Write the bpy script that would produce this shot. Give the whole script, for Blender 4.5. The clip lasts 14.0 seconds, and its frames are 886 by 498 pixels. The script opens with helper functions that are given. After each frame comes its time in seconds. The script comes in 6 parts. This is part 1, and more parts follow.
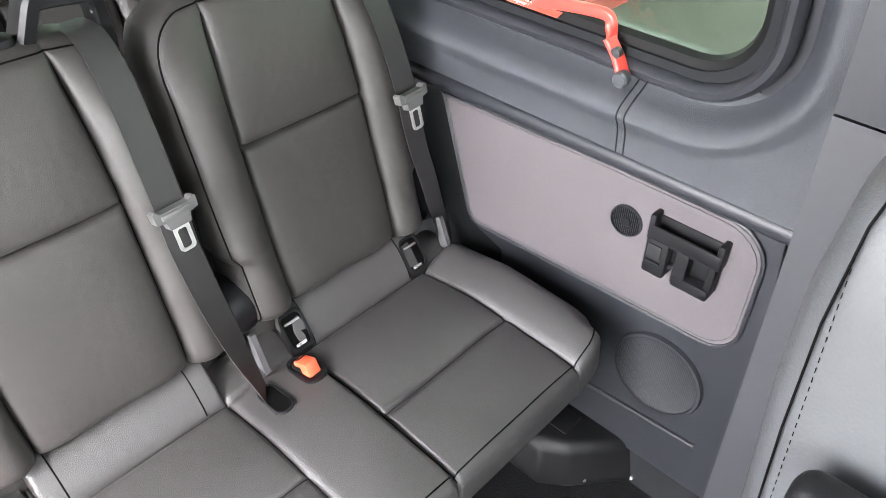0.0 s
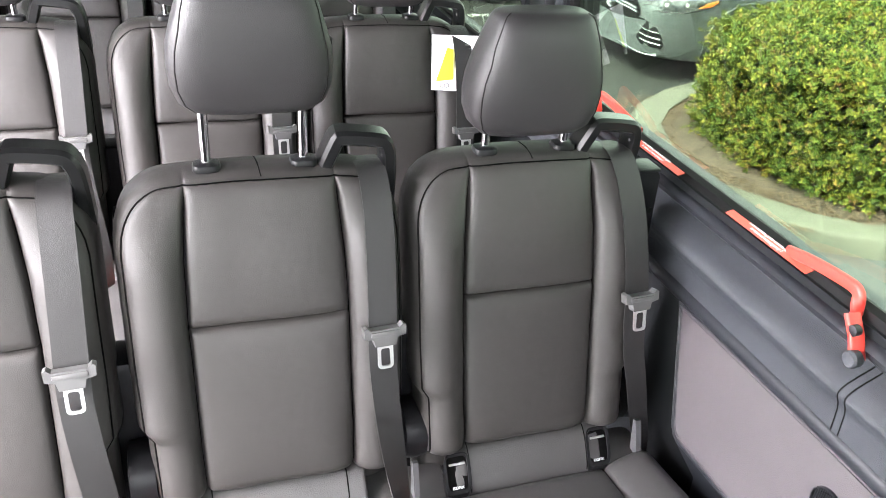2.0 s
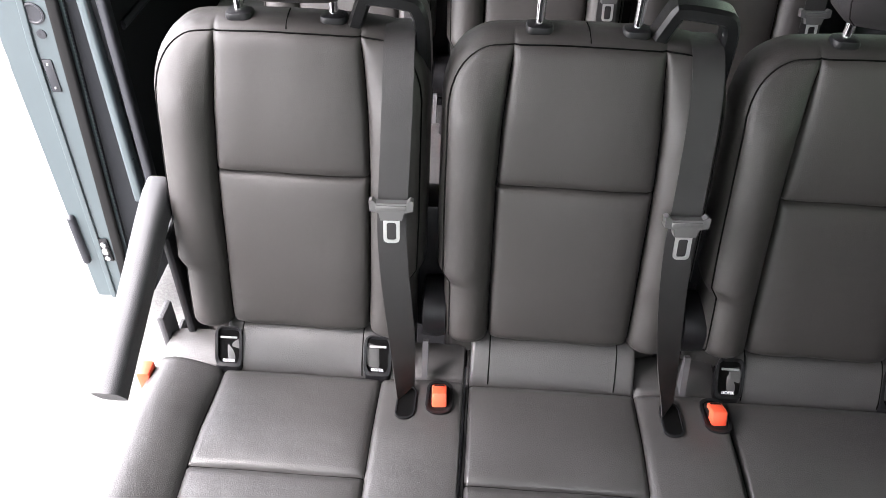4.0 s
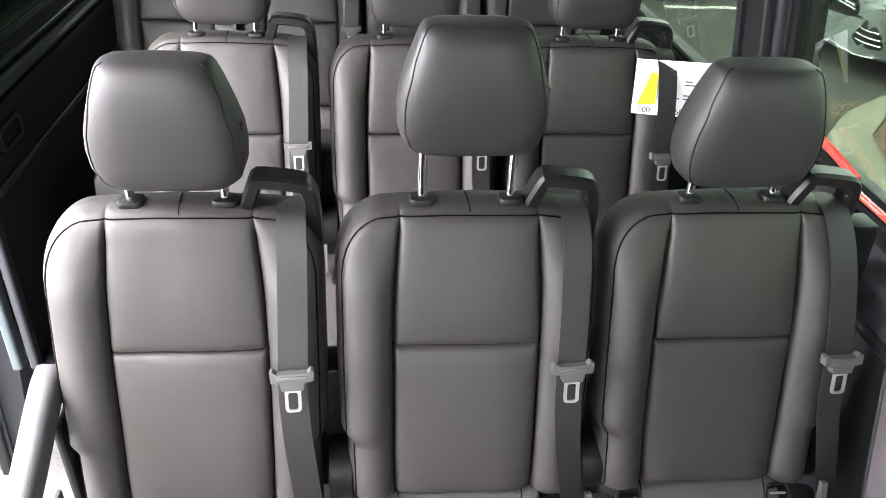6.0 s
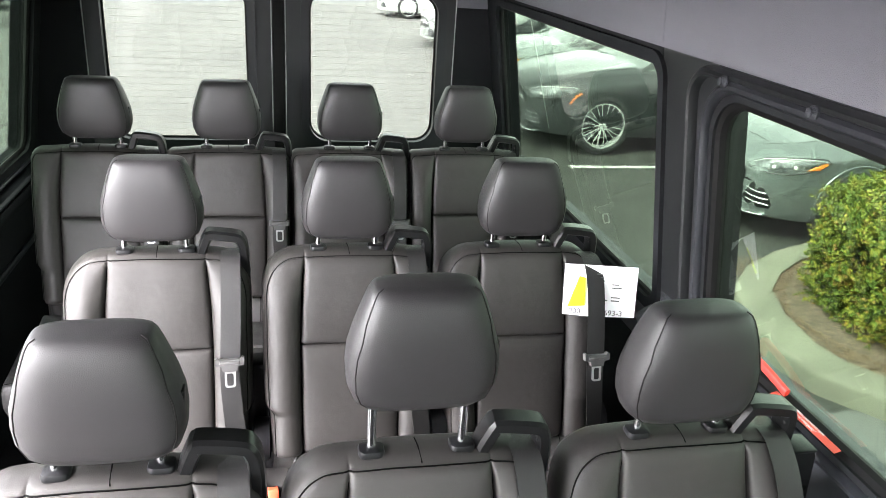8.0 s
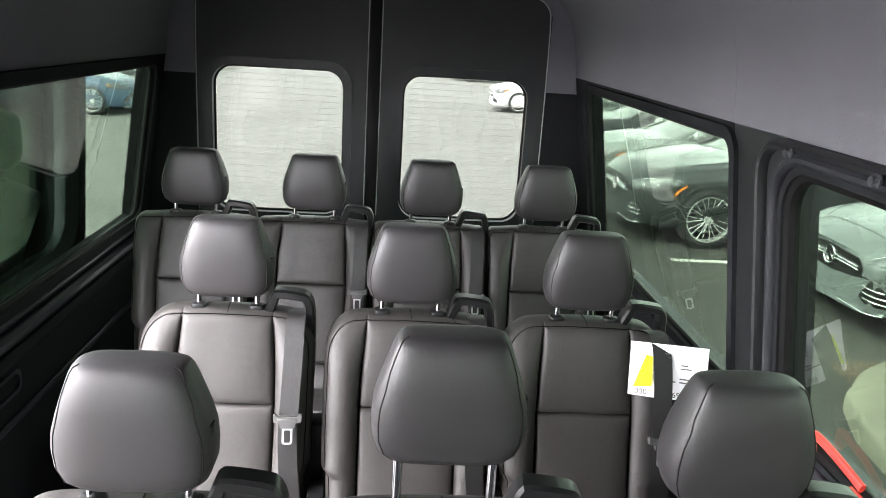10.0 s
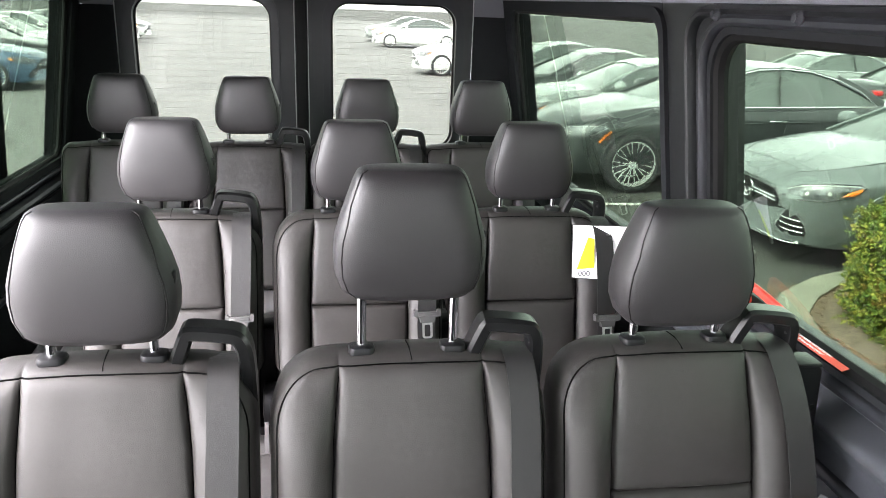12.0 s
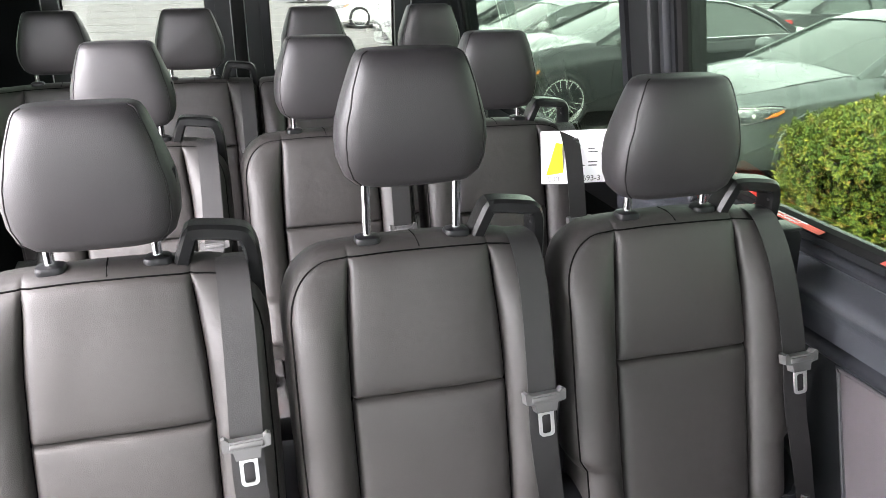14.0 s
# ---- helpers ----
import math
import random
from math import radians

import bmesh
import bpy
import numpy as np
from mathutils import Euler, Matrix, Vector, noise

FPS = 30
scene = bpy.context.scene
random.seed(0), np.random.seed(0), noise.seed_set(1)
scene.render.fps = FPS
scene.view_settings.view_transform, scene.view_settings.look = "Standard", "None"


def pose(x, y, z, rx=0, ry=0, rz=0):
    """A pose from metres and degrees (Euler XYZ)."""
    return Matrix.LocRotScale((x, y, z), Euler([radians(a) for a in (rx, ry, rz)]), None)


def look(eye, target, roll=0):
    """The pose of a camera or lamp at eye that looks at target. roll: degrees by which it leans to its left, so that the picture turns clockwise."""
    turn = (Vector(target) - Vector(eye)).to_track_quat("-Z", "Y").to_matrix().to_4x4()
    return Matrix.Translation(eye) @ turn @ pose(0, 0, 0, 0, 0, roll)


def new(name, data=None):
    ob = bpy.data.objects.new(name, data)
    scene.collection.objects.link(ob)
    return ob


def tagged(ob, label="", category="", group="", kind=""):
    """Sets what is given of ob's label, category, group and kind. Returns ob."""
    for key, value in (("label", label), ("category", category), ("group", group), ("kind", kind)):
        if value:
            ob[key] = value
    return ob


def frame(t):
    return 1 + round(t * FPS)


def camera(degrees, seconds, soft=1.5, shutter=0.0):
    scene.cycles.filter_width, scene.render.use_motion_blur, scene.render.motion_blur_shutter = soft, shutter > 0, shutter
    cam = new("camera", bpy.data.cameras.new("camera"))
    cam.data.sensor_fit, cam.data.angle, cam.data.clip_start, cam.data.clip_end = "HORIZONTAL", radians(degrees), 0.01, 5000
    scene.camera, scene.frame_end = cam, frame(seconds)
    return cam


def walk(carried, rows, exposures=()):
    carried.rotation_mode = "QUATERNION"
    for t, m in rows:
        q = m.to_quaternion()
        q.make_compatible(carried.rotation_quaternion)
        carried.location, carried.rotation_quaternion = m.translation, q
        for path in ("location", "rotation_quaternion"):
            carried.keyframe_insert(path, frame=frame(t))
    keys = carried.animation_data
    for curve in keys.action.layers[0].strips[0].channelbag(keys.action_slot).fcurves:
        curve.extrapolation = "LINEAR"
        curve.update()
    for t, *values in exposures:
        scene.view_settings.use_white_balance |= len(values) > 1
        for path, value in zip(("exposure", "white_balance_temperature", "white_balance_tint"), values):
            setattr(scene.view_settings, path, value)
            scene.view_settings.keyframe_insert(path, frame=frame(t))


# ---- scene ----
cam = camera(60.0, 14.0, soft=0.8)
PATH = [
    (0, (-0.199, -1.031, 1.451), (0.925, 0.02, 0.174), 0.6),
    (0.5, (-0.157, -1.055, 1.466), (0.875, 0.129, 0.228), 1.2),
    (1, (-0.123, -1.086, 1.511), (0.841, 0.332, 0.482), 3.2),
    (1.5, (-0.104, -1.099, 1.535), (0.715, 0.43, 0.539), 4.9),
    (2, (-0.102, -1.107, 1.543), (0.514, 0.499, 0.522), 5.3),
    (2.5, (-0.109, -1.112, 1.547), (0.257, 0.547, 0.493), 4.1),
    (3, (-0.135, -1.104, 1.546), (-0.037, 0.58, 0.472), 2.2),
    (3.5, (-0.147, -1.098, 1.545), (-0.215, 0.494, 0.337), 1.5),
    (3.7, (-0.149, -1.096, 1.546), (-0.242, 0.394, 0.215), 1.2),
    (5.8, (-0.159, -1.098, 1.615), (0.024, 0.49, 0.414), 2.8),
    (5.9, (-0.147, -1.094, 1.631), (0.023, 0.539, 0.49), 2.0),
    (6, (-0.159, -1.092, 1.644), (0.034, 0.575, 0.556), 2.8),
    (6.5, (-0.167, -1.069, 1.696), (0.135, 0.657, 0.733), 4.1),
    (7, (-0.192, -1.018, 1.732), (0.175, 0.71, 0.794), 4.5),
    (7.5, (-0.208, -1.001, 1.763), (0.19, 0.762, 0.907), 4.1),
    (8, (-0.205, -0.995, 1.786), (0.208, 0.811, 1.033), 3.9),
    (8.5, (-0.196, -0.997, 1.799), (0.219, 0.835, 1.11), 4.5),
    (8.7, (-0.185, -0.995, 1.797), (0.188, 0.846, 1.109), 4.7),
    (10.8, (-0.072, -1.073, 1.683), (0.025, 0.889, 1.305), 3.0),
    (11, (-0.082, -1.08, 1.667), (0.065, 0.884, 1.322), 2.8),
    (11.5, (-0.106, -1.1, 1.622), (0.136, 0.856, 1.283), 2.2),
    (12, (-0.135, -1.114, 1.555), (0.183, 0.764, 0.945), 2.1),
    (12.5, (-0.157, -1.125, 1.519), (0.224, 0.677, 0.739), 2.3),
    (13, (-0.189, -1.133, 1.493), (0.263, 0.617, 0.635), 2.2),
    (13.5, (-0.224, -1.135, 1.477), (0.26, 0.657, 0.731), 1.6),
    (14, (-0.254, -1.13, 1.447), (0.235, 0.673, 0.734), -0.2),
]
walk(cam, [(t, look(eye, target, roll)) for t, eye, target, roll in PATH],
     [(t, ev + 0.1, 6500, tint) for t, ev, tint in ((0.0, 5.28, 15), (1.0, 5.32, 17), (2.5, 5.3, 17), (3.0, 5.05, 16), (3.5, 4.36, 17), (3.7, 4.28, 17), (5.8, 4.68, 16), (6.5, 4.95, 15),
                                              (7.5, 5.0, 14), (8.5, 4.88, 14), (10.8, 4.74, 15), (11.5, 4.76, 15), (12.5, 4.85, 18), (13.5, 4.98, 18), (14.0, 4.75, 17))])

# ---------------------------------------------------------------- light
world = bpy.data.worlds.new("overcast_sky")
scene.world = world
world.use_nodes = True
wn, wl = world.node_tree.nodes, world.node_tree.links
sky = wn.new("ShaderNodeTexSky")
sky.sky_type, sky.sun_disc = "NISHITA", False
sky.sun_elevation, sky.sun_rotation = radians(50), radians(242)
grey = wn.new("ShaderNodeHueSaturation")
grey.inputs["Saturation"].default_value = 0.1
wl.new(sky.outputs[0], grey.inputs["Color"])
wl.new(grey.outputs[0], wn["Background"].inputs["Color"])
wn["Background"].inputs["Strength"].default_value = 0.15
sun_data = bpy.data.lights.new("sun", "SUN")
sun_data.energy, sun_data.angle, sun_data.color = 0.5, radians(40), (1.0, 0.96, 0.92)
sun = new("sun", sun_data)
sun.matrix_world = look((-9, -4.8, 12.2), (0, 0, 0))


# ---------------------------------------------------------------- materials
def mat(name, color, rough=0.5, metal=0.0, var=0.15, scale=8.0, bump=0.0, bump_scale=400.0, fine=0.0,
        coat=0.0, spec=0.5, sheen=0.0, per_object=0.0, slack=0.0):
    """A surface with slow colour variation, fine grain and a fine relief, in metres of object space."""
    m = bpy.data.materials.new(name)
    m.use_nodes = True
    n, l = m.node_tree.nodes, m.node_tree.links
    b = n["Principled BSDF"]
    b.inputs["Metallic"].default_value = metal
    b.inputs["Coat Weight"].default_value = coat
    b.inputs["Coat Roughness"].default_value = 0.06
    b.inputs["Specular IOR Level"].default_value = spec
    b.inputs["Sheen Weight"].default_value = sheen
    co = n.new("ShaderNodeTexCoord")
    slow = n.new("ShaderNodeTexNoise")
    slow.inputs["Scale"].default_value = scale
    slow.inputs["Detail"].default_value = 4
    l.new(co.outputs["Object"], slow.inputs["Vector"])
    ramp = n.new("ShaderNodeMapRange")
    ramp.inputs["From Min"].default_value, ramp.inputs["From Max"].default_value = 0.3, 0.7
    ramp.inputs["To Min"].default_value, ramp.inputs["To Max"].default_value = 1 - var, 1 + var
    l.new(slow.outputs["Fac"], ramp.inputs["Value"])
    mix = n.new("ShaderNodeMix")
    mix.data_type, mix.blend_type = "RGBA", "MULTIPLY"
    mix.inputs["Factor"].default_value = 1.0
    mix.inputs["A"].default_value = (*color, 1)
    l.new(ramp.outputs[0], mix.inputs["B"])
    last = mix.outputs["Result"]
    if fine:
        g = n.new("ShaderNodeTexNoise")
        g.inputs["Scale"].default_value = bump_scale
        l.new(co.outputs["Object"], g.inputs["Vector"])
        gr = n.new("ShaderNodeMapRange")
        gr.inputs["From Min"].default_value, gr.inputs["From Max"].default_value = 0.3, 0.7
        gr.inputs["To Min"].default_value, gr.inputs["To Max"].default_value = 1 - fine, 1 + fine
        l.new(g.outputs["Fac"], gr.inputs["Value"])
        mx = n.new("ShaderNodeMix")
        mx.data_type, mx.blend_type = "RGBA", "MULTIPLY"
        mx.inputs["Factor"].default_value = 1.0
        l.new(last, mx.inputs["A"])
        l.new(gr.outputs[0], mx.inputs["B"])
        last = mx.outputs["Result"]
    if per_object:
        oi = n.new("ShaderNodeObjectInfo")
        pr = n.new("ShaderNodeMapRange")
        pr.inputs["To Min"].default_value, pr.inputs["To Max"].default_value = 1 - per_object, 1 + per_object
        l.new(oi.outputs["Random"], pr.inputs["Value"])
        mx = n.new("ShaderNodeMix")
        mx.data_type, mx.blend_type = "RGBA", "MULTIPLY"
        mx.inputs["Factor"].default_value = 1.0
        l.new(last, mx.inputs["A"])
        l.new(pr.outputs[0], mx.inputs["B"])
        last = mx.outputs["Result"]
    l.new(last, b.inputs["Base Color"])
    rr = n.new("ShaderNodeMapRange")
    rr.inputs["To Min"].default_value, rr.inputs["To Max"].default_value = max(rough - 0.07, 0.02), min(rough + 0.07, 1)
    l.new(slow.outputs["Fac"], rr.inputs["Value"])
    l.new(rr.outputs[0], b.inputs["Roughness"])
    if bump:
        t = n.new("ShaderNodeTexVoronoi") if bump_scale >= 300 and metal == 0 else n.new("ShaderNodeTexNoise")
        t.inputs["Scale"].default_value = bump_scale
        l.new(co.outputs["Object"], t.inputs["Vector"])
        bp = n.new("ShaderNodeBump")
        bp.inputs["Strength"].default_value = bump
        bp.inputs["Distance"].default_value = 0.002
        l.new(t.outputs[0], bp.inputs["Height"])
        if slack:                                     # slow undulation of a stretched cover
            wv = n.new("ShaderNodeTexNoise")
            wv.inputs["Scale"].default_value, wv.inputs["Detail"].default_value = 26.0, 2.0
            l.new(co.outputs["Object"], wv.inputs["Vector"])
            sb = n.new("ShaderNodeBump")
            sb.inputs["Strength"].default_value, sb.inputs["Distance"].default_value = slack, 0.012
            l.new(wv.outputs[0], sb.inputs["Height"])
            l.new(sb.outputs[0], bp.inputs["Normal"])
        l.new(bp.outputs[0], b.inputs["Normal"])
    return m


def glass_mat(name, tint, gloss=0.028):
    m = bpy.data.materials.new(name)
    m.use_nodes = True
    n, l = m.node_tree.nodes, m.node_tree.links
    n.remove(n["Principled BSDF"])
    tr = n.new("ShaderNodeBsdfTransparent")
    tr.inputs["Color"].default_value = (*tint, 1)
    gl = n.new("ShaderNodeBsdfGlossy")
    gl.inputs["Roughness"].default_value = 0.01
    lw = n.new("ShaderNodeLayerWeight")
    lw.inputs["Blend"].default_value = 0.5
    pw = n.new("ShaderNodeMath")
    pw.operation = "POWER"
    l.new(lw.outputs["Facing"], pw.inputs[0])
    pw.inputs[1].default_value = 4.2
    fr = n.new("ShaderNodeMapRange")
    fr.inputs["To Min"].default_value, fr.inputs["To Max"].default_value = gloss, 0.9
    l.new(pw.outputs[0], fr.inputs["Value"])
    mx = n.new("ShaderNodeMixShader")
    l.new(fr.outputs[0], mx.inputs[0])
    l.new(tr.outputs[0], mx.inputs[1])
    l.new(gl.outputs[0], mx.inputs[2])
    l.new(mx.outputs[0], n["Material Output"].inputs["Surface"])
    return m


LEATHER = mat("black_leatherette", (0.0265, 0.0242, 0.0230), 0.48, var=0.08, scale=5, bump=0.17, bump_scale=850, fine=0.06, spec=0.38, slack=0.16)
# backrest leatherette, smoother and paler: light falling on the cushions is in the colour
CUSHION = mat("lightened_cushion_leatherette", (0.043, 0.0412, 0.041), 0.38, var=0.08, scale=5, bump=0.24, bump_scale=700, fine=0.06, spec=0.55, slack=0.12)
LEATHER_SOFT = mat("headrest_leatherette", (0.0245, 0.0230, 0.0240), 0.44, var=0.07, scale=6, bump=0.15, bump_scale=900, fine=0.06, spec=0.46, slack=0.06)
SEAM = mat("dark_leather_seam", (0.011, 0.010, 0.010), 0.6, var=0.05, spec=0.15)
PIPING = mat("seam_piping", (0.002, 0.002, 0.002), 0.8, var=0.05, spec=0.05)
BLACK_PLASTIC = mat("black_plastic", (0.008, 0.008, 0.009), 0.36, var=0.08, scale=20, bump=0.15, bump_scale=900, spec=0.2)
GREY_PLASTIC = mat("charcoal_trim_plastic", (0.040, 0.043, 0.050), 0.38, var=0.06, scale=10, bump=0.5, bump_scale=900, fine=0.28, spec=0.5)
SMOOTH_TRIM = mat("smooth_charcoal_trim", (0.0175, 0.0188, 0.0225), 0.42, var=0.05, scale=6, bump=0.12, bump_scale=700, spec=0.4)
DARK_TRIM = mat("dark_trim", (0.0155, 0.0165, 0.018), 0.75, var=0.08, scale=6, bump=0.15, bump_scale=500, spec=0.06)
FABRIC = mat("mauve_grey_panel_vinyl", (0.075, 0.065, 0.070), 0.62, var=0.05, scale=9, bump=0.25, bump_scale=800, fine=0.05)
HEADLINER = mat("grey_headliner_cloth", (0.135, 0.136, 0.153), 0.9, var=0.06, scale=3, bump=0.4, bump_scale=600, fine=0.10, sheen=0.1)
WEBBING = mat("belt_webbing", (0.019, 0.0183, 0.0185), 0.45, var=0.06, scale=30, bump=0.3, bump_scale=1200, spec=0.35)
CHROME = mat("chrome", (0.75, 0.75, 0.76), 0.12, metal=1.0, var=0.03)
STEEL = mat("brushed_steel", (0.55, 0.545, 0.54), 0.42, metal=0.85, var=0.06, scale=60)
TONGUE_GREY = mat("grey_tongue_plastic", (0.075, 0.074, 0.074), 0.38, var=0.06)
PILLAR = mat("black_pillar_trim", (0.0115, 0.0125, 0.0132), 0.42, var=0.06, scale=8, bump=0.15, bump_scale=700, spec=0.45)
GUIDE = mat("belt_guide_plastic", (0.006, 0.0062, 0.0065), 0.30, var=0.06, scale=20, bump=0.12, bump_scale=900, spec=0.35)
RED = mat("red_release_plastic", (0.8, 0.06, 0.045), 0.4, var=0.06)
ORANGE = mat("orange_red_buckle", (0.8, 0.09, 0.04), 0.4, var=0.06)
RUBBER = mat("black_rubber", (0.005, 0.005, 0.005), 0.6, var=0.1, spec=0.15)
CARPET = mat("charcoal_floor_covering", (0.009, 0.009, 0.010), 0.9, var=0.15, scale=30, bump=0.8, bump_scale=350, fine=0.3, spec=0.05)
BODY_PAINT = mat("blue_grey_body_paint", (0.042, 0.056, 0.060), 0.3, var=0.03, coat=0.4)
ARM = mat("grey_armrest_vinyl", (0.055, 0.0545, 0.058), 0.5, var=0.05, bump=0.2, bump_scale=700, spec=0.4)
PAPER = mat("white_paper", (0.82, 0.82, 0.84), 0.7, var=0.03)
YELLOW = mat("fluorescent_yellow_marker", (0.78, 0.92, 0.01), 0.7, var=0.04)
PRINT = mat("printed_ink", (0.03, 0.03, 0.035), 0.7, var=0.05)
FLANGE = mat("pale_door_flange", (0.42, 0.42, 0.41), 0.5, var=0.1)
WHITE_INK = mat("white_print", (0.85, 0.85, 0.85), 0.6, var=0.03)
TINT_GLASS = glass_mat("green_tinted_glass", (0.345, 0.40, 0.345))
REAR_GLASS = glass_mat("rear_privacy_glass", (0.415, 0.436, 0.408))
SCREEN_GLASS = glass_mat("windscreen_glass", (0.62, 0.64, 0.63))
CLEAR_GLASS = glass_mat("lightly_tinted_glass", (0.86, 0.90, 0.86))
ASPHALT = mat("asphalt", (0.050, 0.049, 0.044), 0.85, var=0.28, scale=0.9, bump=0.6, bump_scale=90, fine=0.3)
CONCRETE = mat("kerb_concrete", (0.205, 0.195, 0.15), 0.85, var=0.18, scale=2.5, bump=0.5, bump_scale=70, fine=0.15)
DRIVE = mat("worn_pale_asphalt", (0.145, 0.142, 0.136), 0.85, var=0.14, scale=0.7, bump=0.6, bump_scale=80, fine=0.18)
PALE_CONCRETE = mat("pale_drive_concrete", (0.34, 0.33, 0.315), 0.85, var=0.1, scale=0.8, bump=0.4, bump_scale=60, fine=0.1)
RED_PAINT = mat("red_kerb_paint", (0.27, 0.045, 0.038), 0.75, var=0.22, scale=4, bump=0.3, bump_scale=80, fine=0.18)
LINE_PAINT = mat("white_line_paint", (0.50, 0.50, 0.46), 0.8, var=0.2, scale=6, fine=0.2, bump_scale=80)
MULCH = mat("leaf_litter_mulch", (0.16, 0.112, 0.082), 0.95, var=0.55, scale=22, bump=1.0, bump_scale=60, fine=0.5)


# ---------------------------------------------------------------- mesh helpers
def part(name, bm, material, parent=None, label="", smooth=35):
    """Links a bmesh, or (vertices, faces), as one mesh object, under a thing or a part."""
    me = bpy.data.meshes.new(name)
    if isinstance(bm, tuple):
        me.from_pydata([tuple(v) for v in bm[0]], [], bm[1])
        me.update()
        fix = bmesh.new()
        fix.from_mesh(me)
        bmesh.ops.recalc_face_normals(fix, faces=fix.faces)
        fix.to_mesh(me)
        fix.free()
    else:
        bmesh.ops.recalc_face_normals(bm, faces=bm.faces)
        bm.to_mesh(me)
        bm.free()
    me.materials.append(material)
    if smooth:
        me.polygons.foreach_set("use_smooth", [True] * len(me.polygons))
        me.set_sharp_from_angle(angle=radians(smooth))
    ob = new(name, me)
    if parent is not None:
        ob.parent = parent
    if label:
        ob["label"] = label
    return ob


def thing(name, label, category, group="", kind="", at=(0, 0, 0)):
    ob = new(name)
    ob.empty_display_size = 0.1
    ob.location = at
    return tagged(ob, label, category, group, kind)


def box(bm, lo, hi, bevel=0.0, seg=2, m=None):
    """A bevelled box between two corners, turned by m."""
    r = bmesh.ops.create_cube(bm, size=1.0)
    vs = r["verts"]
    for v in vs:
        v.co = Vector([lo[i] + (v.co[i] + 0.5) * (hi[i] - lo[i]) for i in range(3)])
    if bevel:
        es = list({e for v in vs for e in v.link_edges})
        rr = bmesh.ops.bevel(bm, geom=es, offset=bevel, segments=seg, profile=0.5, affect="EDGES")
        vs = list({v for f in rr["faces"] for v in f.verts} | {v for v in vs if v.is_valid})
    if m is not None:
        bmesh.ops.transform(bm, matrix=m, verts=vs)
    return bm


def B(lo, hi, bevel=0.0, seg=2, m=None):
    return box(bmesh.new(), lo, hi, bevel, seg, m)


def sweep(points, section, closed=False, up=(0, 0, 1), twist=None):
    """Sweeps a closed 2D section along a polyline; the section's second axis keeps to up."""
    P = [Vector(p) for p in points]
    n, k = len(P), len(section)
    vs, fs = [], []
    for i, p in enumerate(P):
        a = P[(i - 1) % n] if closed or i > 0 else p
        b = P[(i + 1) % n] if closed or i < n - 1 else p
        t = (b - a).normalized()
        u = Vector(up)
        side = t.cross(u)
        if side.length < 1e-4:
            side = t.cross(Vector((0, 1, 0.01)))
        side.normalize()
        w = side.cross(t).normalized()
        for x, y in section:
            vs.append(p + side * x + w * y)
    for i in range(n if closed else n - 1):
        j = (i + 1) % n
        for q in range(k):
            r = (q + 1) % k
            fs.append((i * k + q, i * k + r, j * k + r, j * k + q))
    if not closed:
        fs.append(tuple(range(k)))
        fs.append(tuple((n - 1) * k + q for q in range(k)))
    return vs, fs


def circle(r, k=8, ry=None):
    ry = ry or r
    return [(r * math.cos(2 * math.pi * i / k), ry * math.sin(2 * math.pi * i / k)) for i in range(k)]


def rrect(w, h, r, k=4):
    """Rounded rectangle of full width w and height h about 0."""
    out = []
    for cx, cy, a0 in ((w / 2 - r, h / 2 - r, 0), (-w / 2 + r, h / 2 - r, 90), (-w / 2 + r, -h / 2 + r, 180), (w / 2 - r, -h / 2 + r, 270)):
        for i in range(k + 1):
            a = radians(a0 + 90 * i / k)
            out.append((cx + r * math.cos(a), cy + r * math.sin(a)))
    return out


def smooth_line(points, times=3):
    """Rounds the corners of an open polyline."""
    P = [Vector(p) for p in points]
    for _ in range(times):
        Q = [P[0]]
        for a, b in zip(P, P[1:]):
            Q += [a * 0.75 + b * 0.25, a * 0.25 + b * 0.75]
        P = Q + [P[-1]]
    return P


def merged(*lots):
    vs, fs = [], []
    for v, f in lots:
        o = len(vs)
        vs += list(v)
        fs += [tuple(i + o for i in g) for g in f]
    return vs, fs


def lathe(profile, k=24, axis="z", centre=(0, 0, 0), caps=True):
    """Turns (radius, height) pairs round an axis."""
    vs, fs = [], []
    for r, h in profile:
        for i in range(k):
            a = 2 * math.pi * i / k
            c, s = r * math.cos(a), r * math.sin(a)
            p = {"z": (c, s, h), "x": (h, c, s), "y": (c, h, s)}[axis]
            vs.append(Vector(p) + Vector(centre))
    n = len(profile)
    for j in range(n - 1):
        for i in range(k):
            q = (i + 1) % k
            fs.append((j * k + i, j * k + q, (j + 1) * k + q, (j + 1) * k + i))
    if caps:
        fs += [tuple(range(k)), tuple((n - 1) * k + i for i in range(k))]
    return vs, fs


def ring(outer, inner, fa, fb):
    """A frame between two loops of equal count, mapped to its two faces by fa and fb."""
    k = len(outer)
    vs = [fa(*p) for p in outer] + [fa(*p) for p in inner] + [fb(*p) for p in inner] + [fb(*p) for p in outer]
    fs = []
    for i in range(k):
        j = (i + 1) % k
        for a, b in ((0, 1), (1, 2), (2, 3), (3, 0)):
            fs.append((a * k + i, a * k + j, b * k + j, b * k + i))
    return vs, fs


def slab(loop, fa, fb):
    k = len(loop)
    vs = [fa(*p) for p in loop] + [fb(*p) for p in loop]
    fs = [tuple(range(k)), tuple(range(k, 2 * k))]
    fs += [(i, (i + 1) % k, k + (i + 1) % k, k + i) for i in range(k)]
    return vs, fs


def shifted(loop, x, y):
    return [(a + x, b + y) for a, b in loop]


